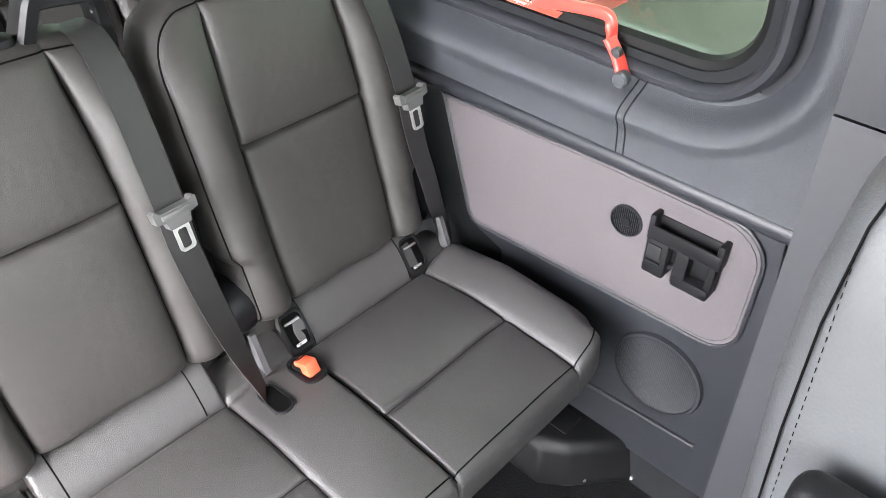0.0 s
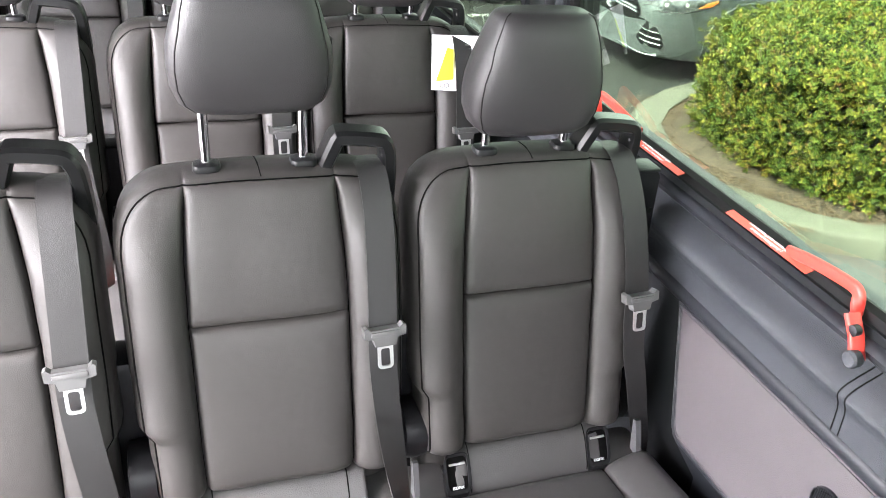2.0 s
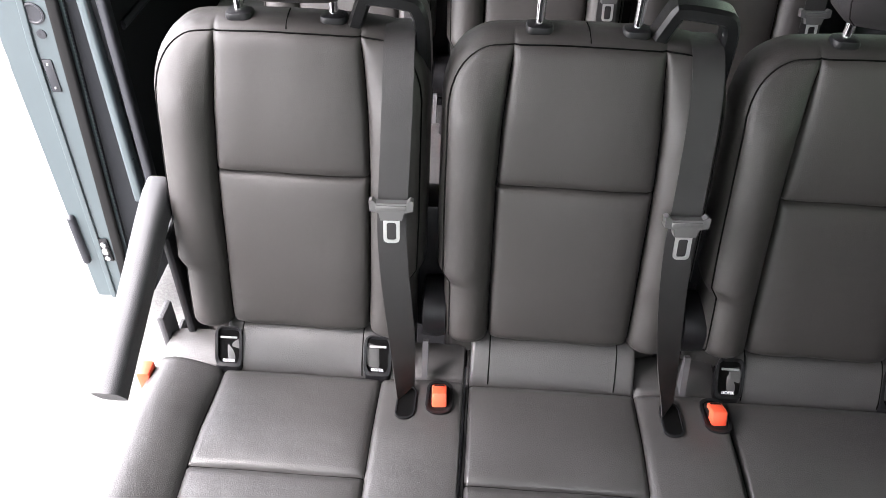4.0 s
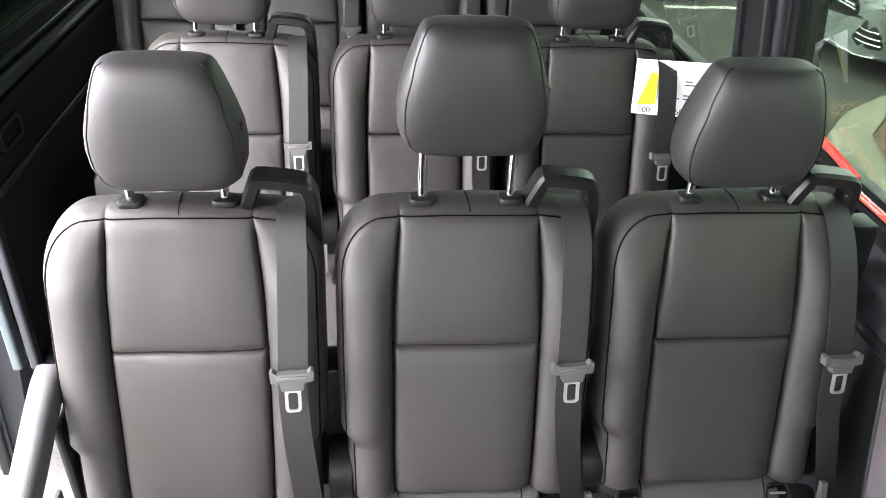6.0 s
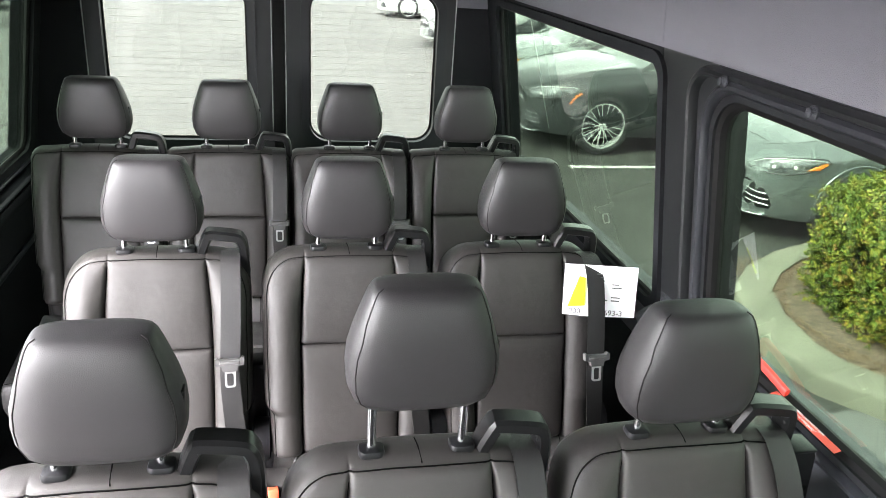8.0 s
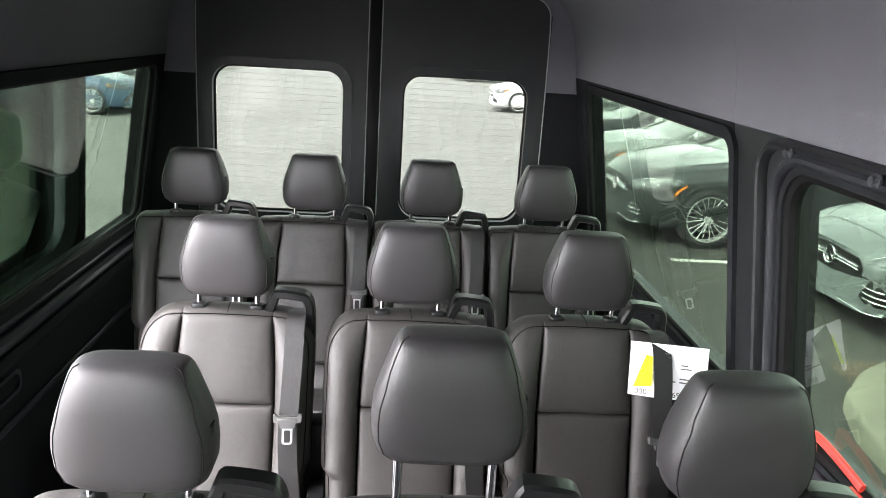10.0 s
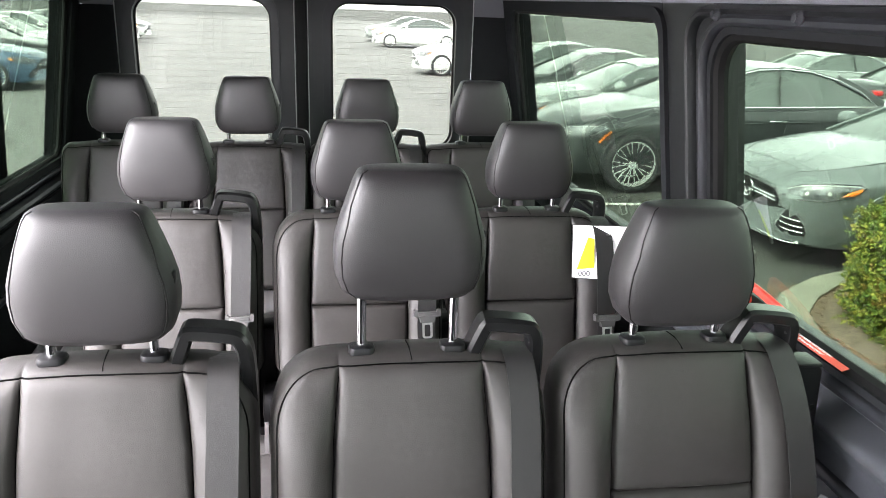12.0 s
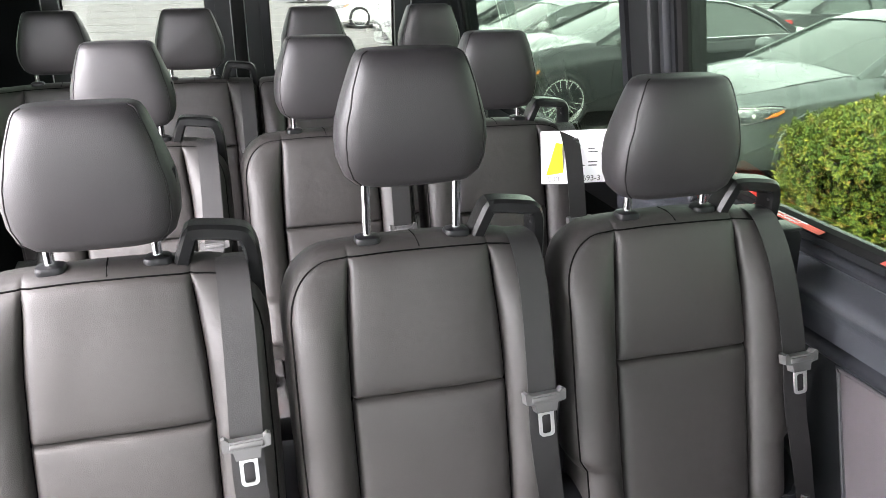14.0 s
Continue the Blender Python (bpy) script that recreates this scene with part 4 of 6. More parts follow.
# armrest beside the first seat
arm = thing("armrest", "grey padded armrest hinged on the seat by the door", "armrest", at=(-0.686, 0, 0))
pad = sweep(smooth_line([(0, -0.085, 0.748), (0, -0.12, 0.742), (0, -0.25, 0.675), (0, -0.405, 0.606), (0, -0.415, 0.601)], 2), rrect(0.044, 0.056, 0.015, 4))
part("pad", pad, ARM, arm)
part("bracket", B((0.004, -0.15, 0.30), (0.020, -0.04, 0.69), 0.006), BLACK_PLASTIC, arm)
part("side_shield", B((-0.047, -0.60, 0.27), (-0.029, -0.07, 0.41), 0.012, 3), ARM, arm, "grey plastic side shield")
part("shield_lever", B((-0.045, -0.16, 0.40), (-0.030, -0.11, 0.50), 0.006), ARM, arm)


# ---------------------------------------------------------------- side trim inside, right
WALL_X = CX + 0.995
# rear end cut along the seat's shadow edge; bare dark wall stands for shade
insert_loop = [(-0.112, 0.732), (-0.118, 0.724), (-0.190, 0.487), (-0.200, 0.472), (-0.216, 0.466)]
for a in range(0, 91, 15):
    insert_loop.append((-0.725 - 0.06 * math.sin(radians(a)), 0.535 - 0.06 * math.cos(radians(a)) + 0.01))
for a in range(0, 91, 15):
    insert_loop.append((-0.715 - 0.07 * math.cos(radians(a)), 0.675 + 0.07 * math.sin(radians(a))))
insert_loop += [(-0.5, 0.745), (-0.13, 0.736)]
flat = lambda out: (lambda y, z: Vector((WALL_X - out - 0.012, y, z)))
side_panel = thing("side_panel", "mauve-grey vinyl insert in a charcoal wall panel", "wall panel")
# the backing's slanted rear end is shaped to the same shadow
part("backing", slab([(-0.10, 0.760), (-0.108, 0.728), (-0.180, 0.484), (-0.195, 0.462), (-0.215, 0.452), (-0.28, 0.43), (-0.30, 0.10), (-0.83, 0.10), (-0.845, 0.30), (-0.815, 0.60), (-0.80, 0.752), (-0.5, 0.772), (-0.1, 0.762)], flat(0.0), flat(-0.03)), SMOOTH_TRIM, side_panel)
part("vinyl_insert", slab(insert_loop, flat(0.004), flat(-0.01)), FABRIC, side_panel, "mauve-grey vinyl insert", smooth=20)
part("insert_piping", sweep([flat(0.003)(y, z) for y, z in insert_loop], circle(0.0042, 8), closed=True, up=(1, 0, 0)), SMOOTH_TRIM, side_panel)
part("stitch_line", sweep([flat(0.005)(cy, cz) for cy, cz in [(-0.4 + (y + 0.4) * 0.978, 0.61 + (z - 0.61) * 0.93) for y, z in insert_loop]], circle(0.0007, 6), closed=True, up=(1, 0, 0)), ARM, side_panel)
part("ridge", sweep([flat(0.002)(-0.52, 0.213), flat(0.002)(-0.776, 0.229)], circle(0.005, 8)), SMOOTH_TRIM, side_panel)

# ledge below the left window: a rib, a rounded ledge and a lower moulding
ledge = thing("window_sill_trim", "dark plastic ledge below the left window", "trim panel")
for nm, z, o, rx, rz, mt in (("rib", 0.852, -0.008, 0.012, 0.010, SMOOTH_TRIM), ("ledge", 0.812, -0.020, 0.024, 0.020, SMOOTH_TRIM), ("groove", 0.786, -0.012, 0.006, 0.005, RUBBER), ("lower_rib", 0.745, -0.010, 0.014, 0.022, DARK_TRIM), ("foot_rib", 0.55, -0.006, 0.010, 0.014, SMOOTH_TRIM)):
    part(nm, sweep([on_wall(-1, o)(y, z) for y in (OPEN_Y[1] + 0.06, 1.3, 1.8, Y_REAR - 0.03)], circle(rx, 10, rz)), mt, ledge)
part("grip_recess", ring(shifted(rrect(0.16, 0.075, 0.030, 5), 1.06, 0.665), shifted(rrect(0.135, 0.050, 0.022, 5), 1.06, 0.665), on_wall(-1, -0.012), on_wall(-1, 0.01)), SMOOTH_TRIM, ledge)

# swelling sill round the window's lower edge and front corner, in two lengths with a joint
SWELL = [(0.024, -0.014), (0.034, -0.013), (0.044, -0.007), (0.055, 0.008), (0.066, 0.028), (0.075, 0.042), (0.083, 0.050), (0.090, 0.0525), (0.098, 0.050), (0.108, 0.044), (0.122, 0.039)]
Z_LOW, Y_FWD = 0.780, -0.93


def sill_path():
    """Stations (y, z, normal) along the window's lower edge, round its front corner and up."""
    y0, z0 = WINS[1][0], WINS[1][2]
    st = [(0.74 - i * 0.0628, z0, 0.0, -1.0) for i in range(20)]
    st += [(y, z0, 0.0, -1.0) for y in (-0.5095, -0.5105, -0.5235, -0.5245, -0.56)]
    st = sorted(st, key=lambda q: -q[0])
    st += [(y0 + 0.1 - 0.1 * math.sin(radians(a)), z0 + 0.1 - 0.1 * math.cos(radians(a)), -math.sin(radians(a)), -math.cos(radians(a))) for a in range(0, 91, 6)]
    return st + [(y0, z, -1.0, 0.0) for z in (1.15, 1.3, 1.45, 1.565)]


def sill_length(st):
    vs, fs = [], []
    for y, z, ny, nz in st:
        row = [on_wall(1, -o)(y + ny * d, z + nz * d) for d, o in SWELL]
        far = min((z - Z_LOW) / max(1e-6, -nz), (y - Y_FWD) / max(1e-6, -ny)) if ny or nz else 0.1
        py, pz = y + ny * far, z + nz * far
        row += [on_wall(1, -0.033)(py, pz), on_wall(1, -0.027)(py, pz), on_wall(1, 0.02)(py, pz), on_wall(1, 0.02)(y + ny * 0.03, z + nz * 0.03)]
        vs += row
    k = len(SWELL) + 4
    for i in range(len(st) - 1):
        fs += [(i * k + j, i * k + (j + 1) % k, (i + 1) * k + (j + 1) % k, (i + 1) * k + j) for j in range(k)]
    fs += [tuple(range(k)), tuple((len(st) - 1) * k + j for j in range(k))]
    return vs, fs


sill = thing("window_sill_trim", "grained charcoal plastic sill below the side window", "trim panel")
stations = sill_path()
part("rear_length", sill_length([q for q in stations if q[0] > -0.510]), GREY_PLASTIC, sill, smooth=60)
part("joint_strip", sill_length([q for q in stations if -0.524 < q[0] < -0.5099]), GREY_PLASTIC, sill, smooth=60)
part("front_length", sill_length([q for q in stations if q[0] < -0.524]), GREY_PLASTIC, sill, smooth=60)
for yj in (-0.510, -0.524):
    part("joint_line", sweep([on_wall(1, -o - 0.0002)(yj, WINS[1][2] - d) for d, o in SWELL + [(0.164, 0.033)]], circle(0.0014, 6), up=(0, 1, 0)), RUBBER, sill)
tagged(part("baseboard", sweep([(WALL_X - 0.012, 0.6, 0.750), (WALL_X - 0.012, -0.1, 0.755), (WALL_X - 0.012, -0.84, 0.762)], circle(0.015, 12, 0.018)), SMOOTH_TRIM), "rounded charcoal moulding along the wall panel", "moulding", kind="structure")


def speaker(y, z, r, name, label, holes, face):
    """Round grille: rim, dished face and rows of raised dots."""
    s = thing(name, label, "speaker", at=(WALL_X - 0.012, y, z))
    part("rim", lathe([(r * 0.9, 0.004), (r * 0.92, -0.009), (r * 0.98, -0.009), (r, -0.004), (r, 0.004)], 40, "x"), SMOOTH_TRIM, s)
    part("grille", lathe([(r * 0.93, -0.002), (r * 0.90, -0.004), (r * 0.72, -0.0045), (r * 0.70, -0.0065), (0.001, -0.0075)], 40, "x"), RUBBER, s)
    wires = []
    step = 2 * r / holes
    for i in range(1, holes):
        u = -r + i * step
        h = math.sqrt(max(0, (r * 0.9) ** 2 - u * u))
        if h > 0.003:
            wires.append(sweep([(-0.0078, u, -h), (-0.0086, u, h)], circle(step * 0.2, 4), up=(1, 0, 0)))
            if r > 0.05:
                wires.append(sweep([(-0.0078, -h, u), (-0.0086, h, u)], circle(step * 0.22, 4), up=(1, 0, 0)))
    part("mesh", merged(*wires), face, s)
    return s


speaker(-0.668, 0.351, 0.094, "door_speaker", "large round black mesh speaker grille in the wall panel", 58, SMOOTH_TRIM)
tw = speaker(-0.547, 0.652, 0.031, "tweeter", "small round ribbed black grille in the vinyl insert", 17, SMOOTH_TRIM)
part("centre", lathe([(0.011, -0.008), (0.009, -0.0105), (0.002, -0.011)], 16, "x"), BLACK_PLASTIC, tw)

# cup holder with a tray, a socket and two open cups
cup = thing("cup_holder", "black plastic cup holder tray on the wall panel", "cup holder", at=(WALL_X - 0.014, -0.663, 0.648))
part("tray_front", B((-0.058, -0.072, 0.012), (-0.046, 0.068, 0.044), 0.005), BLACK_PLASTIC, cup)
part("tray_end", B((-0.056, 0.060, 0.010), (0.004, 0.072, 0.066), 0.004), BLACK_PLASTIC, cup)
part("tray_end", B((-0.056, -0.074, 0.010), (0.004, -0.062, 0.066), 0.004), BLACK_PLASTIC, cup)
part("tray_floor", B((-0.050, -0.068, 0.008), (0.0, 0.064, 0.014), 0.002), DARK_TRIM, cup)
part("back_plate", B((-0.010, -0.07, -0.055), (0.004, 0.068, 0.056), 0.004), BLACK_PLASTIC, cup)
part("socket_block", B((-0.056, 0.024, -0.068), (0.0, 0.070, 0.014), 0.006), BLACK_PLASTIC, cup)
part("socket_cover", B((-0.0605, 0.036, -0.030), (-0.054, 0.064, 0.004), 0.002), PILLAR, cup)
part("socket_ledge", B((-0.062, 0.034, -0.046), (-0.054, 0.066, -0.034), 0.003), BLACK_PLASTIC, cup)
part("cup_post", B((-0.056, -0.017, -0.064), (-0.004, 0.010, 0.014), 0.005), BLACK_PLASTIC, cup)
part("cup_post", B((-0.052, -0.068, -0.058), (-0.004, -0.054, 0.014), 0.004), BLACK_PLASTIC, cup)
part("cup_bar", B((-0.058, -0.066, -0.068), (-0.010, 0.008, -0.042), 0.006), BLACK_PLASTIC, cup)
part("cup_lip", B((-0.030, 0.006, -0.050), (-0.004, 0.030, -0.036), 0.004), BLACK_PLASTIC, cup)
cup.scale = (0.45, 0.9, 0.88)

# emergency release: red lever, red bracket, black knob, stickers
def release(y, group, turn=1, up=0.0):
    """Lever with its hinge ahead (turn 1) or behind (turn -1)."""
    r = thing("emergency_release", "red emergency window release lever on the sill", "release lever", group, at=(0, y, up))
    X = WALL_X + 0.004
    part("lever", sweep(smooth_line([(X - a, turn * b, c) for a, b, c in ((0.006, 0.155, 0.962), (0.014, 0.10, 0.978), (0.020, 0.02, 0.990), (0.022, 0.0, 0.988), (0.022, -0.004, 0.972), (0.014, -0.004, 0.945))], 2), rrect(0.012, 0.019, 0.005)), RED, r)
    part("bracket", sweep([(X - a, turn * b, c) for a, b, c in ((0.034, -0.010, 0.962), (0.036, -0.030, 0.940), (0.040, -0.050, 0.910))], rrect(0.024, 0.010, 0.004)), RED, r)
    part("pin", lathe([(0.0085, 0.006), (0.0085, -0.005), (0.003, -0.006)], 14, "x", (X - 0.042, turn * -0.030, 0.947)), SMOOTH_TRIM, r)
    part("knob", lathe([(0.006, 0.012), (0.0125, 0.008), (0.0132, -0.005), (0.010, -0.008), (0.004, -0.007)], 20, "x", (X - 0.050, turn * -0.050, 0.914)), GREY_PLASTIC, r)


release(-0.457, "emergency releases")
release(0.315, "emergency releases", -1, 0.012)


STICKER = mat("red_sticker", (0.72, 0.09, 0.06), 0.5, var=0.06)
for yc in (-0.26, 0.088):
    st = thing("warning_sticker", "red warning sticker with white words on the sill", "sticker", "warning stickers", at=(WALL_X - 0.008, yc, 0.960))
    st.rotation_euler = (0, radians(-16), 0)
    part("label", B((-0.010, -0.1, -0.0005), (0.010, 0.1, 0.0005)), STICKER, st)
    text_mesh("Turn handle, push out to open\nin case of emergency !", 0.0085, WHITE_INK, "words", st, pose(0, 0, 0.0012, 0, 0, -90), 0.95)

# leg cover on the floor beneath the first bench
cover = thing("leg_cover", "black moulded seat leg cover screwed to the floor", "leg cover", at=(0.70, -0.47, 0))
vs, fs = [], []
for z, q in ((0.0, 0.0), (0.02, 0.0), (0.095, 0.016), (0.115, 0.032)):
    vs += [(-0.06 + q, -0.06 + q, z), (-0.02 + q * 0.6, -0.115 + q, z), (0.094, -0.208 + q, z), (0.094, 0.24, z), (-0.06 + q, 0.24, z)]
for j in range(3):
    fs += [(j * 5 + i, j * 5 + (i + 1) % 5, j * 5 + 5 + (i + 1) % 5, j * 5 + 5 + i) for i in range(5)]
fs += [(0, 1, 2, 3, 4), (15, 16, 17, 18, 19)]
cb = bmesh.new()
bv = [cb.verts.new(v) for v in vs]
for f in fs:
    cb.faces.new([bv[i] for i in f])
bmesh.ops.bevel(cb, geom=list(cb.edges), offset=0.008, segments=2, profile=0.5, affect="EDGES")
part("shell", cb, BLACK_PLASTIC, cover)
part("embossed_panel", B((0.01, -0.07, 0.113), (0.07, 0.0, 0.1185), 0.003), BLACK_PLASTIC, cover)
for x in (0.01, 0.084):
    part("screw", lathe([(0.006, 0), (0.006, -0.004), (0.002, -0.006)], 12, "y", (x, -0.133 - 0.070 * (x > 0.05), 0.018)), STEEL, cover, "bright screw head")

# smooth cover over the pillar ahead of the wall panel, in two lengths
COVER = mat("grey_pillar_cover", (0.040, 0.0415, 0.046), 0.45, var=0.05, scale=6, bump=0.12, bump_scale=700, spec=0.5)
pc = thing("pillar_cover", "smooth grey plastic cover over the front pillar", "pillar cover")
for z0, z1 in ((0.0, 0.982), (0.986, 1.57)):
    lean = lambda z: -0.842 + 0.03 * min(1.0, z / 0.9)
    loop = [(lean(z0), z0), (lean((z0 + z1) / 2), (z0 + z1) / 2), (lean(z1), z1), (-1.12, z1), (-1.12, z0)]
    part("cover_length", slab(loop, on_wall(1, -0.058), on_wall(1, -0.004)), COVER, pc, smooth=20)
part("cap", lathe([(0.016, 0.004), (0.016, -0.003), (0.012, -0.006), (0.002, -0.006)], 18, "x", on_wall(1, -0.058)(-0.865, 1.07)), BLACK_PLASTIC, pc)

# bracket on the outer seat's shoulder
br = thing("seat_bracket", "black plastic bracket on the window seat's shoulder", "bracket", at=(0.70, -0.01, 0.93))
part("plate", slab([(-0.022, 0.050), (0.022, 0.046), (0.030, 0.034), (0.040, -0.16), (-0.012, -0.16)], lambda x, z: Vector((x, -0.012, z)), lambda x, z: Vector((x, 0.03, z))), BLACK_PLASTIC, br)
part("flange", B((-0.022, -0.020, 0.046), (0.024, 0.03, 0.054), 0.003), BLACK_PLASTIC, br)
part("bore", lathe([(0.006, 0.0), (0.006, -0.002)], 12, "y", (0.022, -0.0125, -0.035)), RUBBER, br)

# ---------------------------------------------------------------- the driver's seat beside the camera
drv = thing("driver_seat", "grey-sheened leatherette driver seat back seen from its side", "driver seat", at=(0.632, -1.07, 0))
vs, k = [], 28
prof_d = [(0.36, 0.20, 0.085), (0.42, 0.215, 0.098), (0.6, 0.222, 0.104), (0.8, 0.222, 0.106), (0.95, 0.222, 0.100), (1.06, 0.212, 0.085), (1.12, 0.19, 0.062), (1.145, 0.15, 0.035)]
for z, hw, hd in prof_d:
    for i in range(k):
        a = 2 * math.pi * i / k
        c, s = math.cos(a), math.sin(a)
        vs.append((hw * math.copysign(abs(c) ** 0.4, c), hd * math.copysign(abs(s) ** 0.5, s) + 0.003 * noise.noise(Vector((c, s, z * 6))), z))
n = len(prof_d)
fs = [(j * k + i, j * k + (i + 1) % k, (j + 1) * k + (i + 1) % k, (j + 1) * k + i) for j in range(n - 1) for i in range(k)] + [tuple(range(k)), tuple((n - 1) * k + i for i in range(k))]
DRV = mat("grey_driver_leatherette", (0.062, 0.064, 0.068), 0.42, var=0.08, bump=0.3, bump_scale=220)
tilted = [part("backrest", (vs, fs), DRV, drv, smooth=60)]
seam_d = [(-hw * 0.985, hd * 0.60 + 0.002, z) for z, hw, hd in prof_d[:-1]]
tilted.append(part("piping", sweep(seam_d, circle(0.0014, 6), up=(1, 0, 0)), PIPING, drv))
st_lots = []
for i in range(46):
    z = 0.42 + i * 0.0135
    st_lots.append(B((-0.2204, 0.0528, z), (-0.2190, 0.0536, z + 0.006)))
stitch = bmesh.new()
for b in st_lots:
    tmp = bpy.data.meshes.new("stitch")
    b.to_mesh(tmp)
    b.free()
    stitch.from_mesh(tmp)
    bpy.data.meshes.remove(tmp)
tilted.append(part("stitching", stitch, PIPING, drv))
for ob in tilted:
    ob.rotation_euler = (radians(-4), 0, 0)
part("cushion", B((-0.24, -0.55, 0.30), (0.22, -0.06, 0.46), 0.05, 4), LEATHER, drv)
part("pedestal", B((-0.18, -0.50, 0.0), (0.18, -0.08, 0.31), 0.02), DARK_TRIM, drv)
da = part("armrest", B((-0.30, -0.30, 0.74), (-0.245, 0.085, 0.815), 0.024, 4), BLACK_PLASTIC, drv)
part("armrest_pivot", lathe([(0.03, -0.02), (0.038, 0.0), (0.03, 0.02)], 18, "x", (-0.262, -0.02, 0.77)), LEATHER, da)

# ---------------------------------------------------------------- paper hung on a seat of the second row
pp = thing("paper_sheet", "white printed sheet with a yellow patch behind a belt", "paper")
ax = Vector((0.182, -0.066, 0.010)).normalized()
az = Vector((0.03, -0.10, -1)).normalized()
nrm = az.cross(ax).normalized()
pm = Matrix.Identity(4)
for i in range(3):
    pm[i][0], pm[i][1], pm[i][2] = ax[i], -az[i], nrm[i]
pp.matrix_basis = Matrix.Translation((0.529, 0.757, 1.008)) @ pm
if nrm.y > 0:
    NS = -1
else:
    NS = 1


def sheet_mesh(w, h, z):
    vs, fs = [], []
    for j in range(5):
        for i in range(9):
            x, y = w * i / 8, -h * j / 4
            vs.append((x, y, z + 0.006 * math.sin(i / 8 * math.pi * 1.3) * (j / 4)))
    for o in (0,):
        fs += [(j * 9 + i, j * 9 + i + 1, j * 9 + 10 + i, j * 9 + 9 + i) for j in range(4) for i in range(8)]
    nv = len(vs)
    vs += [(x, y, q - 0.0006) for x, y, q in vs]
    fs += [tuple(nv + i for i in f) for f in list(fs)]
    return vs, fs


part("page", sheet_mesh(0.19, 0.142, 0), PAPER, pp, smooth=60)
part("yellow_patch", slab([(0.012, -0.118), (0.058, -0.112), (0.056, -0.034), (0.040, -0.030)], lambda a, b: Vector((a, b, NS * 0.007)), lambda a, b: Vector((a, b, NS * 0.0064))), YELLOW, pp, "fluorescent yellow patch", smooth=0)
rnd = random.Random(4)
for col in (0.085, 0.125):
    for q in range(9):
        y = -0.022 - q * 0.009
        if rnd.random() < 0.8:
            part("print_line", B((col, y - 0.0016, NS * 0.0066 - 0.0002), (col + 0.012 + rnd.random() * 0.02, y + 0.0016, NS * 0.0066 + 0.0002)), TONGUE_GREY, pp, smooth=0)
text_mesh("000", 0.021, PRINT, "digits", pp, pose(0.032, -0.129, NS * 0.008))
text_mesh("693-3", 0.021, PRINT, "digits", pp, pose(0.133, -0.129, NS * 0.008))

# ---------------------------------------------------------------- roof air unit
UNIT = mat("roof_unit_plastic", (0.040, 0.042, 0.042), 0.42, var=0.08, scale=8, bump=0.15, bump_scale=700)
unit = thing("roof_air_unit", "dark ceiling air conditioning unit with round vents", "air unit", at=(-0.09, 0.66, 1.905))


def unit_z(x, y):
    """Underside of the unit: it drops towards the rear, with a soft console swelling in front."""
    r = min(1.0, ((abs(x) / 0.41) ** 2.6 + (abs(y) / 0.34) ** 2.4) ** 0.5)
    t = max(0.0, min(1.0, (y + 0.34) / 0.62))
    low = -0.084 * t ** 1.4 * (1 - r ** 7)
    return low - 0.018 * math.exp(-(abs(x) / 0.19) ** 4 - ((y + 0.10) / 0.13) ** 2) * (1 - r ** 6) + 0.004 * math.exp(-((y - 0.06) / 0.012) ** 2) * (1 - r ** 4)


vs, k = [], 64
rings = [1.0, 1.0, 0.985, 0.96, 0.93, 0.89, 0.84, 0.78, 0.71, 0.63, 0.55, 0.47, 0.39, 0.31, 0.23, 0.15, 0.07]
for j, sc in enumerate(rings):
    for i in range(k):
        a = 2 * math.pi * i / k
        c, s = math.cos(a), math.sin(a)
        x, y = 0.41 * sc * math.copysign(abs(c) ** 0.75, c), 0.34 * sc * math.copysign(abs(s) ** 0.85, s)
        vs.append((x, y, 0.05 if j == 0 else unit_z(x, y) + 0.012 * (j == 1)))
n = len(rings)
fs = [(j * k + i, j * k + (i + 1) % k, (j + 1) * k + (i + 1) % k, (j + 1) * k + i) for j in range(n - 1) for i in range(k)] + [tuple(range(k)), tuple((n - 1) * k + i for i in range(k))]
part("housing", (vs, fs), UNIT, unit, smooth=60)
panel_loop = spread([(-0.27, 0.075), (0.27, 0.075), (0.20, 0.245), (-0.20, 0.245)], 8)
part("rear_panel", slab(panel_loop, lambda a, b: Vector((a, b, unit_z(a, b) - 0.004)), lambda a, b: Vector((a, b, unit_z(a, b) + 0.02))), PILLAR, unit)
part("light_strip", B((-0.07, -0.178, unit_z(0, -0.17) - 0.004), (0.07, -0.166, unit_z(0, -0.17) + 0.004), 0.002), FLANGE, unit, "pale light strip")
for x, y in ((-0.335, 0.07), (-0.28, 0.17), (0.335, 0.07), (0.28, 0.17), (-0.13, -0.11), (0.0, -0.085), (0.13, -0.11)):
    v = part("vent", lathe([(0.034, 0.012), (0.034, -0.003), (0.028, -0.006), (0.025, 0.002), (0.002, 0.006)], 24, "z"), BLACK_PLASTIC, unit)
    v.location, v.rotation_euler = (x, y, unit_z(x, y)), (radians(-13), 0, 0)
    part("vent_blade", B((-0.024, -0.003, -0.008), (0.024, 0.002, 0.004), 0.001), TONGUE_GREY, v)
    for q in (-1, 1):
        part("vent_wing", slab([(q * 0.058, -0.002), (q * 0.034, -0.010), (q * 0.034, 0.006), (q * 0.046, 0.006)], lambda a, b: Vector((a, b, -0.003)), lambda a, b: Vector((a, b, 0.010))), TONGUE_GREY, v)

# ---------------------------------------------------------------- the open sliding door outside the left wall
sd = thing("sliding_door", "blue-grey van sliding door standing open behind its opening", "van door", at=(-1.328, 0.86, 0))


